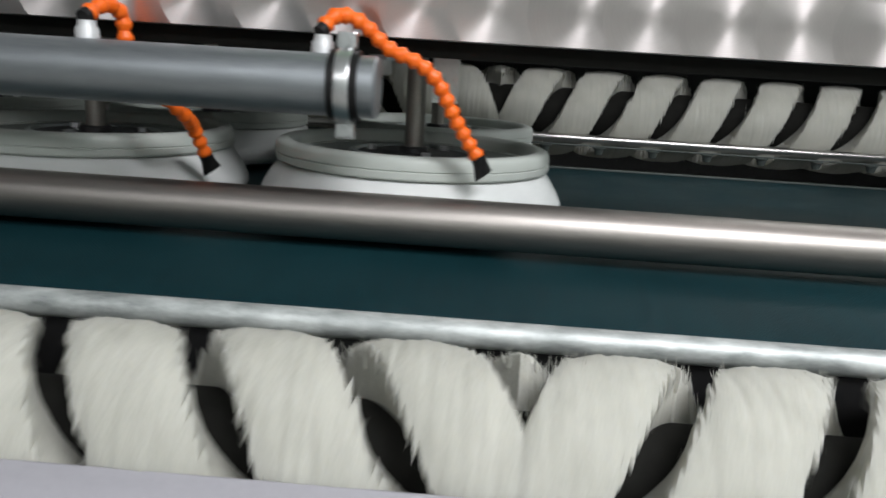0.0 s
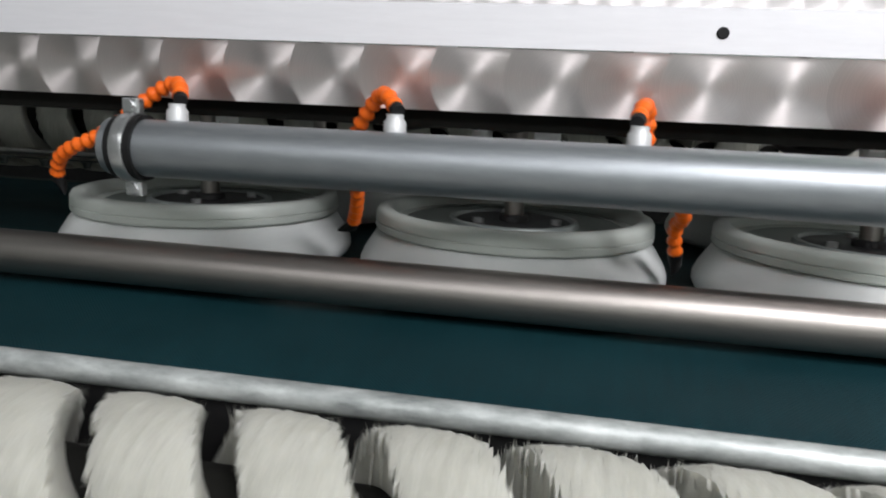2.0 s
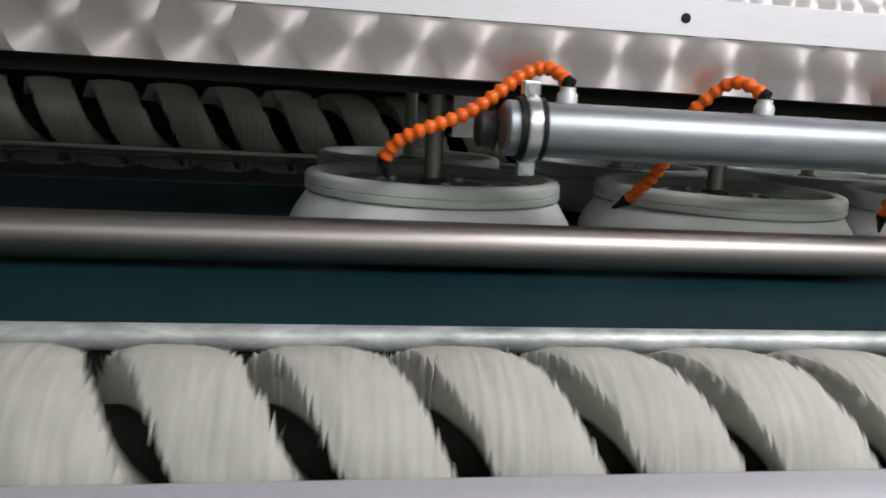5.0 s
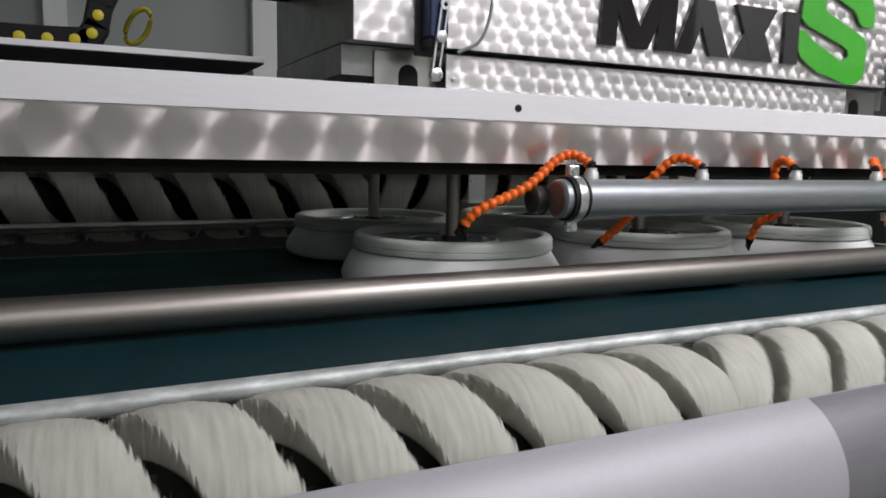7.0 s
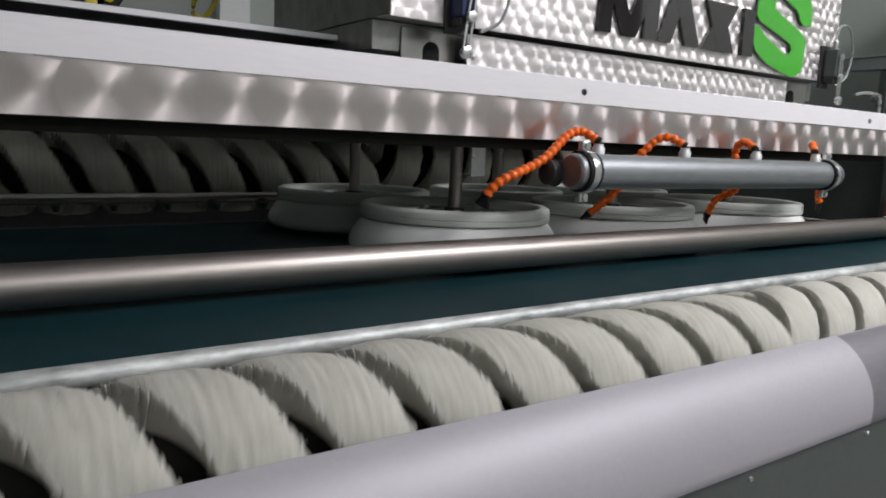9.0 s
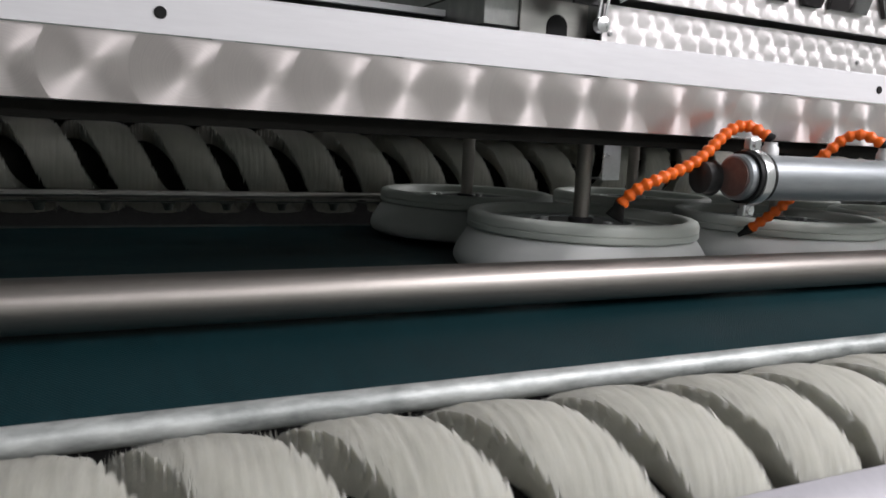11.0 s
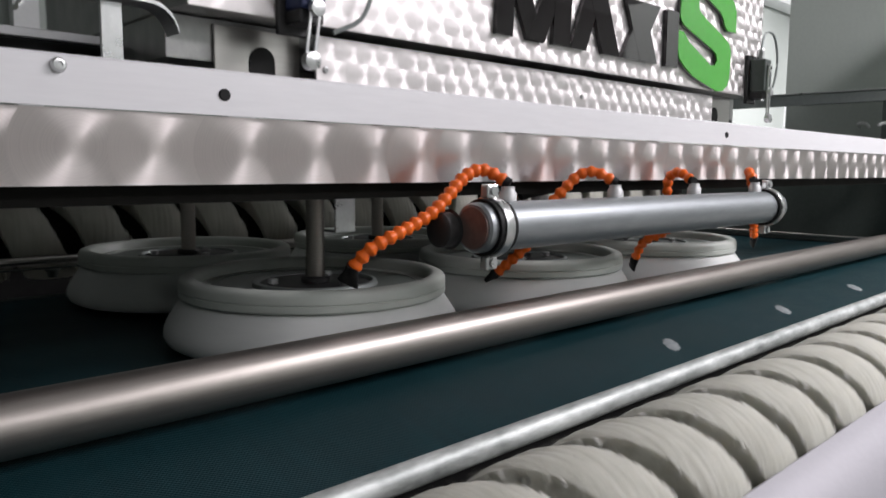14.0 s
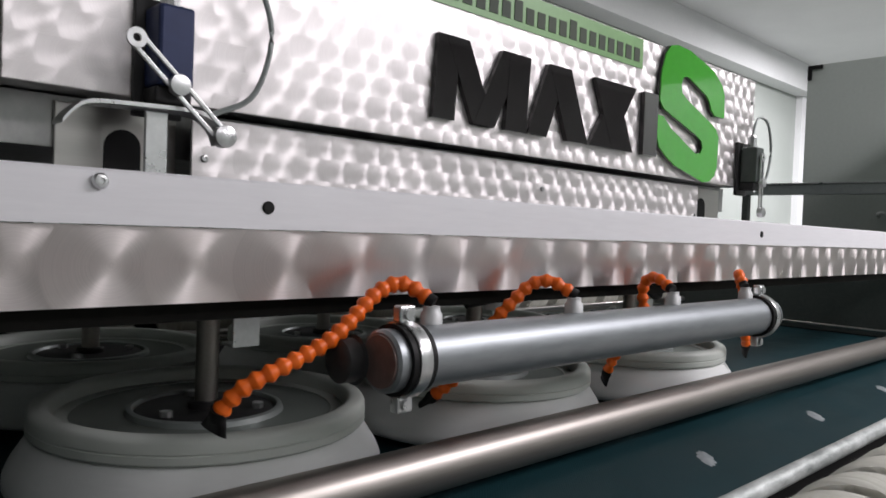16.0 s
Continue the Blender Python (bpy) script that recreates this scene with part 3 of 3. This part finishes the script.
hose([(0.4875, 0.003, 0.014), (0.4945, 0.0328, 0.029), (0.501, 0.0559, 0.0194), (0.5023, 0.0583, -0.0123), (0.5209, 0.061, -0.0432), (0.5417, 0.0704, -0.071), (0.5524, 0.096, -0.0903), (0.5485, 0.1299, -0.107), (0.555, 0.1537, -0.1447)], 19, (0.2, 0.4, -0.9), (0.5, 0.8, 0))
hose([(0.7335, 0.003, 0.014), (0.7450, 0.018, 0.0310), (0.7709, 0.0279, 0.0238), (0.7979, 0.0331, -0.0004), (0.8293, 0.0394, -0.0126), (0.8526, 0.0464, -0.0334), (0.8682, 0.0536, -0.0631), (0.8853, 0.0635, -0.0918), (0.9020, 0.0690, -0.1150)], 19, (0.3, 0.3, -0.9), (0.7, 0.7, 0))


def hangers():
    """Flat steel hangers beside the drive shafts and the black hoses under the beam."""
    for k in range(3):
        x = -0.0725 + PITCH * k
        h = new("hanger")
        RIDERS.append(h)
        tagged(h, "flat bright steel hanger beside the drive shaft", "hanger", group="steel hangers")
        part("strap", box(x - 0.018, x + 0.018, 0.255, 0.259, -0.064, 0.08, 0.001), ZINC, h)
        part("foot", box(x - 0.018, x + 0.018, 0.2593, 0.285, -0.064, -0.060, 0.0008), ZINC, h)
    for x in (0.308, 0.769):
        v = new("valve")
        RIDERS.append(v)
        tagged(v, "small pale plastic valve body under the beam", "valve", group="pale valves")
        part("body", lathe([(0, -0.030), (0.011, -0.030), (0.0135, -0.027), (0.0135, 0.012), (0.010, 0.014), (0.010, 0.0215), (0, 0.0215)], 20, Matrix.Translation((x, 0.2, 0))), FITTING, v, "", True)
        part("nut", lathe([(0.0136, -0.012), (0.017, -0.011), (0.017, -0.003), (0.0136, -0.002)], 6, Matrix.Translation((x, 0.2, 0)), close=True), ZINC, v, "hexagon nut")
    for pts in ([(0.20, 0.15, -0.01), (0.25, 0.13, 0.000), (0.30, 0.12, 0.004), (0.36, 0.13, 0.000), (0.40, 0.17, 0.02)], [(0.60, 0.16, 0.06), (0.63, 0.14, 0.015), (0.68, 0.14, -0.015), (0.74, 0.17, 0.0), (0.76, 0.2, 0.05)]):
        c = new("black_hose")
        RIDERS.append(c)
        tagged(c, "sagging black rubber hose under the beam", "hose", group="black hoses")
        part("hose_body", tube(smooth_path(pts, 30), 0.009, 10), RUBBER, c, "", True)


hangers()


def cable_chain():
    """Black cable chain with yellow studs: lower run on the tray, a bend, upper run to the cover box."""
    c = new("cable_chain")
    RIDERS.append(c)
    tagged(c, "black plastic cable chain with yellow studs", "cable chain")
    y0, y1, n = 0.44, 0.50, 0
    path = smooth_path([(-1.75, 0, 0.205), (-1.2, 0, 0.205), (-0.76, 0, 0.207), (-0.722, 0, 0.225), (-0.712, 0, 0.262), (-0.70, 0, 0.300), (-0.66, 0, 0.328), (-0.58, 0, 0.335), (-0.375, 0, 0.338)], 37)
    for a, b in zip(path, path[1:]):
        d = b - a
        ang = math.atan2(d.z, d.x)
        m = Matrix.Translation(((a.x + b.x) / 2, 0, (a.z + b.z) / 2)) @ Matrix.Rotation(-ang, 4, "Y")
        bm = box(-0.024, 0.024, y0, y1, -0.021, 0.021, 0.004)
        bm.transform(m)
        link_ob = part("chain_link", bm, RUBBER, c)
        part("stud", lathe([(0, 0), (0.009, 0), (0.009, 0.002), (0.007, 0.003), (0, 0.003)], 14, m @ Matrix.Translation((0, y0, 0)) @ FACING), YELLOW, link_ob, "yellow stud", True)


cable_chain()


def carriage_cover():
    body = new("cover_box")
    RIDERS.append(body)
    tagged(body, "engine-turned steel cover box with dark bar emblem", "machine cover")
    py = 0.112
    part("front_panel", box(-0.372, 0.985, py, py + 0.004, 0.197, 0.418, 0.001), PANEL, body, "engine-turned front panel")
    part("box_body", box(-0.371, 0.984, py + 0.0045, 0.60, 0.200, 0.416, 0.002), BOX, body, "stained bare steel box")
    part("lower_panel", box(-0.205, 0.80, 0.130, 0.134, 0.114, 0.190, 0.001), PANEL, body, "engine-turned lower panel")
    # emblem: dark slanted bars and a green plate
    ey0, ey1 = py - 0.007, py - 0.0005
    z0, z1 = 0.226, 0.330

    layer = [0]

    def bar(xb, xt, w, a=z0, b=z1):
        layer[0] += 1
        part("emblem_bar", plate([(xb, a), (xb + w, a), (xt + w, b), (xt, b)], ey0 - 0.0003 * layer[0], ey1), BLACK_GLOSS, body, "black gloss emblem bar")
    bar(0.086, 0.092, 0.037)
    bar(0.156, 0.105, 0.040)
    bar(0.156, 0.208, 0.040)
    bar(0.217, 0.222, 0.043)
    bar(0.262, 0.305, 0.042)
    bar(0.352, 0.306, 0.050)
    bar(0.406, 0.474, 0.056)
    bar(0.466, 0.416, 0.058)
    bar(0.555, 0.555, 0.042)
    s = [(0.836, 0.322), (0.834, 0.365), (0.822, 0.383), (0.792, 0.402), (0.745, 0.414), (0.699, 0.424), (0.655, 0.426), (0.632, 0.421), (0.617, 0.405), (0.605, 0.371), (0.602, 0.323), (0.616, 0.310), (0.735, 0.277), (0.753, 0.269), (0.757, 0.257), (0.749, 0.247),
         (0.731, 0.245), (0.643, 0.279), (0.617, 0.297), (0.597, 0.298), (0.595, 0.265), (0.606, 0.244), (0.630, 0.230), (0.662, 0.216), (0.762, 0.195), (0.788, 0.198), (0.807, 0.210), (0.815, 0.228), (0.817, 0.283), (0.806, 0.297), (0.786, 0.306), (0.690, 0.338),
         (0.675, 0.346), (0.671, 0.360), (0.678, 0.374), (0.696, 0.377), (0.765, 0.354), (0.777, 0.344), (0.784, 0.331), (0.800, 0.321)]
    part("emblem_backing", plate(s, ey0 + 0.0005, ey1), BLACK_GLOSS, body, "black edge of the emblem plate")
    part("emblem_plate", plate(s, ey0 - 0.0025, ey0), GREEN_GLOSS, body, "green gloss emblem plate")
    part("sticker", box(-0.02, 0.556, py - 0.0015, py - 0.0004, 0.368, 0.4165), SIGN_GREEN, body, "pale green sticker with grey bars of writing")
    for k in range(22):
        x = 0.012 + k * 0.0246
        tall = 0.405 if k in (3, 9, 14) else 0.399
        part("writing_bar", box(x, x + 0.0165, py - 0.0024, py - 0.0014, 0.377, tall), SIGN_INK, body)
    for sx, sz in ((-0.192, 0.150), (0.331, 0.155), (0.790, 0.135)):
        bolt(body, sx, 0.130, sz, 0.004)
    for sx, sz in ((0.972, 0.372), (0.972, 0.240), (-0.358, 0.372)):
        bolt(body, sx, py, sz, 0.004)
    for x0, x1, cx, hw in ((-0.318, -0.206, -0.258, 0.0170), (0.801, 0.955, 0.878, 0.0165)):
        part("side_plate", box(x0, x1, 0.165, 0.169, 0.10, 0.1925, 0.001), BRUSHED, body, "steel side plate")
        slot = [(cx + hw * math.cos(a), 0.156 + hw * math.sin(a)) for a in [math.pi * i / 12 for i in range(13)]] + [(cx - hw, 0.10), (cx + hw, 0.10)]
        part("side_slot", plate(slot, 0.1635, 0.1655), RUBBER, body, "dark arched slot")
    # Unseen plate assumed under the motors, sized to shade the front discs.
    part("shading_motor_plate", box(-0.372, 0.985, 0.160, 0.480, 0.022, 0.028, 0.001), DARK, body, "dark unseen motor plate added to shade the disc brushes")
    part("under_plate", box(-0.372, 0.985, 0.1705, 0.60, 0.150, 0.1985, 0.001), BOX, body, "dark underside of the box")
    return body


carriage_cover()


def limit_switch(x, case, words):
    sw = new("limit_switch")
    RIDERS.append(sw)
    tagged(sw, words, "limit switch", group="limit switches")
    part("mount_plate", box(x - 0.024, x + 0.020, 0.1042, 0.1115, 0.180, 0.285, 0.001), DARK, sw, "dark switch bracket")
    part("housing", box(x - 0.016, x + 0.016, 0.070, 0.104, 0.205, 0.275, 0.003), case, sw, "plain switch housing")
    part("head", box(x - 0.016, x + 0.016, 0.074, 0.104, 0.190, 0.2048, 0.002), DARK, sw, "dark switch head")
    part("gland", lathe([(0, 0.275), (0.009, 0.275), (0.009, 0.295), (0.006, 0.300), (0, 0.300)], 8, Matrix.Translation((x, 0.088, 0))), ZINC, sw, "cable gland")
    pts = smooth_path([(x, 0.088, 0.298), (x + 0.02, 0.088, 0.335), (x + 0.075, 0.092, 0.335), (x + 0.105, 0.095, 0.28), (x + 0.09, 0.098, 0.215), (x + 0.05, 0.105, 0.190)], 28)
    part("cable", tube(pts, 0.0028, 8), SHEET, sw, "thin grey cable", True)
    lever = new("lever")
    lever.parent = sw
    lever.location = (x, 0.066, 0.205)
    for s in (-1, 1):
        part("lever_rail", box(-0.0075 if s < 0 else 0.0035, -0.0035 if s < 0 else 0.0075, -0.001, 0.002, -0.058, 0.052, 0.0008), ZINC, lever)
    part("pivot", lathe([(0, -0.002), (0.009, -0.002), (0.009, 0.006), (0.004, 0.007), (0, 0.007)], 20, FACING), ZINC, lever, "", True)
    part("roller", lathe([(0, -0.003), (0.010, -0.003), (0.010, 0.007), (0.004, 0.009), (0, 0.009)], 24, Matrix.Translation((0, 0, -0.058)) @ FACING), ZINC, lever, "", True)
    part("lever_end", lathe([(0.0035, -0.001), (0.0085, -0.001), (0.0085, 0.002), (0.0035, 0.002)], 20, Matrix.Translation((0, 0, 0.050)) @ FACING, close=True), ZINC, lever, "", True)
    return lever


LEVER_LEFT = limit_switch(-0.247, BLUE, "blue limit switch with slotted roller lever")
LEVER_RIGHT = limit_switch(0.93, APRON, "dark grey limit switch with slotted roller lever")


def actuator(x):
    a = tagged(new("stop_bracket"), "bent bright steel stop bracket on the beam", "bracket")
    part("upright", box(x - 0.010, x + 0.010, 0.088, 0.092, 0.1287, 0.1835, 0.001), ZINC, a)
    pts = smooth_path([(x - 0.080, 0.09, 0.163), (x - 0.071, 0.09, 0.174), (x - 0.058, 0.09, 0.1815), (x - 0.02, 0.09, 0.184), (x + 0.028, 0.09, 0.185), (x + 0.044, 0.09, 0.181), (x + 0.054, 0.09, 0.172), (x + 0.059, 0.09, 0.160)], 32)
    bm = bmesh.new()
    ring = [[bm.verts.new((p.x, p.y + dy, p.z + dz)) for dy, dz in ((-0.015, 0), (0.015, 0), (0.015, 0.0035), (-0.015, 0.0035))] for p in pts]
    for p, q in zip(ring, ring[1:]):
        for k in range(4):
            bm.faces.new((p[k], p[(k + 1) % 4], q[(k + 1) % 4], q[k]))
    bm.faces.new(ring[0][::-1])
    bm.faces.new(ring[-1])
    bmesh.ops.recalc_face_normals(bm, faces=bm.faces)
    part("cam_strip", bm, ZINC, a, "curved cam strip", True)
    return a


actuator(-1.190)
stop = tagged(new("stop_bracket"), "bent bright steel stop rod on the beam end", "bracket")
part("rod", tube(smooth_path([(1.187, 0.09, 0.128), (1.187, 0.09, 0.160), (1.183, 0.09, 0.176), (1.165, 0.09, 0.181), (1.10, 0.09, 0.181), (1.045, 0.09, 0.172)], 30), 0.0045, 10), ZINC, stop, "", True)

# ---- far end and background ----
tagged(link("side_plate", box(XR, XR + 0.03, 0.13, 1.20, FLOOR_Z, 0.06, 0.002), APRON), "grey steel side plate at the belt end", "machine frame")
pillar = tagged(new("end_pillar"), "dark grey-green end pillar with a bright rounded steel edge", "machine frame")
part("pillar_body", box(1.333, 1.397, 0.07, 0.125, FLOOR_Z, 0.19, 0.004), APRON, pillar)
part("rounded_edge", post(1.420, 0.060, FLOOR_Z, 0.19, 0.022, 20), BRUSHED, pillar, "bright rounded steel edge", True)
cab = tagged(new("end_cabinet"), "white and grey-green end cabinet with a red curved mark", "machine cabinet")
part("lower_door", box(1.450, 1.68, 0.058, 0.105, -0.222, 0.018, 0.004), WHITE, cab, "white lower door")
part("plinth", box(1.455, 1.68, 0.062, 0.105, FLOOR_Z, -0.2265, 0.004), APRON, cab, "dark plinth")
part("middle_panel", box(1.447, 1.68, 0.060, 0.105, 0.0225, 0.194, 0.004), SHEET, cab, "plain grey steel middle panel")
part("upper_door", box(1.379, 1.68, 0.056, 0.105, 0.202, 0.62, 0.004), PARTITION, cab, "grey-green upper door")
part("red_mark", tube(smooth_path([(1.530 + 0.060 * math.sin(a), 0.056, -0.055 + 0.062 * math.cos(a)) for a in [math.pi * (0.9 + 1.0 * i / 8) for i in range(9)]], 20), 0.008, 8), RED, cab, "red curved mark", True)
tagged(link("bearing_block", box(1.2915, 1.331, 0.035, 0.092, -0.222, -0.10, 0.004), RUSTY_BLOCK), "rusty orange bearing block at the bar end", "bearing block")
tagged(link("belt_edge_rail", lathe([(0, 0.15), (0.005, 0.15), (0.005, 0.93), (0, 0.93)], 14, Matrix.Translation((1.33, 0, -0.198)) @ Matrix.Rotation(-math.pi / 2, 4, "X")), BRUSHED, smooth=True), "thin bright rail along the belt edge", "rail")
# unseen hood added to shade the back brush, open towards the belt
hood = tagged(new("unseen_rear_hood"), "dark unseen hood added to shade the rear brush", "machine cover")
part("top_plate", box(XL, XR - 0.001, 0.95, 1.200, 0.065, 0.070, 0.001), DARK, hood)
part("back_plate", box(XL, XR - 0.001, 1.195, 1.200, -0.36, 0.0645, 0.001), DARK, hood)
part("front_flange", box(XL, XR - 0.001, 0.946, 0.9495, 0.050, 0.070, 0.0008), DARK, hood)
tagged(link("cable_tray", box(XL, -0.36, 0.296, 0.304, 0.174, 0.184, 0.001), ALU), "thin white edge of the cable tray", "tray")
tagged(link("tray_floor", box(XL, -0.36, 0.3045, 0.55, 0.172, 0.176), DARK), "dark cable tray floor", "tray")
ring = [(-0.535 + 0.020 * math.cos(a) + 0.012 * math.sin(a), 0.60, 0.262 + 0.034 * math.sin(a)) for a in [2 * math.pi * i / 16 for i in range(17)]]
tagged(link("cable_tie", tube(ring, 0.005, 8), YELLOW, smooth=True), "yellow plastic cable loop behind the cable chain", "cable tie")
for px, pw in ((-0.75, 0.08), (0.03, 0.13), (1.1, 0.10), (5.84, 0.14)):
    tagged(link("wall_post", box(px, px + pw, Y1 - 0.06, Y1 - 0.001, FLOOR_Z, 1.499), WHITE), "pale painted wall post", "post", group="wall posts")
# partition behind the machine end: panel, shelf, white column
tagged(link("partition_1", box(1.70, 1.74, -1.2, 0.634, 0.34, 0.818), PARTITION), "grey-green partition panel with dark corner bracket", "partition", kind="structure")
tagged(link("wall_beam", box(X0, X1, Y1 - 0.17, Y1 - 0.001, 1.50, CEIL_Z - 0.001, 0.004), WHITE), "white painted beam under the ceiling along the back wall", "beam", kind="structure")
tagged(link("lower_partition", box(1.705, 1.735, -1.2, 0.630, FLOOR_Z, 0.336), WALL), "shaded grey-green lower panel of the partition", "partition", kind="structure")
bar_end = tagged(new("end_crossbar"), "dull steel crossbar with a bright upper edge at the machine end", "machine frame")
part("crossbar", box(1.318, 1.352, 0.127, 0.72, 0.266, 0.303, 0.002), SHEET, bar_end)
part("bright_edge", box(1.315, 1.355, 0.127, 0.72, 0.3035, 0.309, 0.001), ZINC, bar_end, "bright upper edge")
for ly in (0.150, 0.700):
    part("upright", box(1.322, 1.348, ly - 0.012, ly + 0.012, 0.0605, 0.2655, 0.002), APRON, bar_end)
br = tagged(new("corner_bracket"), "small black corner bracket on the partition", "bracket")
part("upright_leg", box(1.692, 1.6995, 0.617, 0.632, 0.758, 0.816), RUBBER, br)
part("level_leg", box(1.692, 1.6995, 0.575, 0.6165, 0.801, 0.816), RUBBER, br)
part("hook", tube(smooth_path([(1.70, 0.345, 0.200), (1.670, 0.340, 0.213), (1.668, 0.315, 0.213), (1.668, 0.300, 0.198)], 16), 0.006, 8), ZINC, tagged(new("wall_hook"), "bent bright wall hook", "hook"), "", True)

# ---- what moves ----
SHIFT = [(0.0, -0.835), (0.5, -0.768), (1.0, -0.70), (1.5, -0.633), (2.0, -0.566), (2.5, -0.497), (3.0, -0.432), (3.5, -0.366), (4.0, -0.298), (4.5, -0.231), (5.0, -0.163),
         (6.0, -0.028), (6.8, 0.080), (7.2, 0.128), (7.5, 0.153), (7.7, 0.150), (8.0, 0.124), (8.5, 0.050), (9.0, -0.019), (9.5, -0.086), (10.0, -0.155),
         (11.25, -0.338), (12.5, -0.521), (13.0, -0.590), (13.5, -0.660), (14.0, -0.733), (14.5, -0.802), (15.0, -0.872), (15.4, -0.925), (15.6, -0.937), (15.8, -0.940), (16.0, -0.934)]


PATCHES = []
for bx in (-0.400, 0.035, 0.452):
    bm = bmesh.new()
    rim = [(0.0115 * math.cos(a) * (1 + 0.16 * math.sin(9 * a)), 0.025 * math.sin(a) * (1 + 0.12 * math.cos(11 * a))) for a in [2 * math.pi * i / 40 for i in range(40)]]
    lo, hi = [bm.verts.new((x, y, 0)) for x, y in rim], [bm.verts.new((0.7 * x, 0.7 * y, 0.0012)) for x, y in rim]
    for i in range(40):
        bm.faces.new((lo[i], lo[(i + 1) % 40], hi[(i + 1) % 40], hi[i]))
    bm.faces.new(hi)
    ob = tagged(link("belt_patch", bm, FOAM, smooth=True), "white worn patch on the wet green belt", "belt patch", group="belt patches")
    ob.location = (bx, 0, 0)
    PATCHES.append(ob)


def carriage_way():
    """The carriage's place along the beam every tenth of a second, on a smooth curve through SHIFT."""
    ts, xs = [t for t, x in SHIFT], [x for t, x in SHIFT]
    slope = [(xs[min(i + 1, len(xs) - 1)] - xs[max(i - 1, 0)]) / (ts[min(i + 1, len(ts) - 1)] - ts[max(i - 1, 0)]) for i in range(len(ts))]
    out = []
    for n in range(161):
        t = n * 0.1
        i = max(k for k in range(len(ts) - 1) if ts[k] <= t + 1e-6)
        h = ts[i + 1] - ts[i]
        u = (t - ts[i]) / h
        out.append((t, (1 + 2 * u) * (1 - u) ** 2 * xs[i] + u * (1 - u) ** 2 * h * slope[i] + u * u * (3 - 2 * u) * xs[i + 1] + u * u * (u - 1) * h * slope[i + 1]))
    return out


def motions():
    for ob in PATCHES:
        walk(ob, [(t, pose(ob.location.x, y, z, a, 0, -42)) for t, y, z, a in ((0, -0.110, -0.290, 60), (11.0, -0.125, -0.285, 45), (12.0, -0.120, -0.2555, 10.5), (12.5, -0.085, -0.2472, 8.8), (13.5, -0.073, -0.2453, 8.8), (14.0, -0.056, -0.2427, 8.8), (16.0, -0.042, -0.2405, 8.8))])
    ride = carriage_way()
    for ob in RIDERS:
        walk(ob, [(t, pose(x, 0, 0)) for t, x in ride])
    for k, b in enumerate(BRUSHES):
        p = b.location.copy()
        walk(b, [(t, pose(p.x + x, p.y, p.z, 0, 0, (40 if k % 2 else -40) * i + 25 * k)) for i, (t, x) in enumerate(ride)])
    for r, start in ((FRONT_ROLLER, 14), (BACK_ROLLER, 62)):
        p = r.location.copy()
        walk(r, [(i * 0.1, pose(p.x, p.y, p.z, start - 43.7 * i, 0, 0)) for i in range(161)])
    p = LEVER_LEFT.location.copy()
    walk(LEVER_LEFT, [(t, pose(p.x, p.y, p.z, 0, a, 0)) for t, a in ((0, 8), (14.5, 8), (14.9, 12), (15.4, -45), (16.0, -47))])
    p = LEVER_RIGHT.location.copy()
    walk(LEVER_RIGHT, [(t, pose(p.x, p.y, p.z, 0, a, 0)) for t, a in ((0, 0), (6.8, 0), (7.2, 30), (7.8, 30), (8.4, 0), (16.0, 0))])


motions()
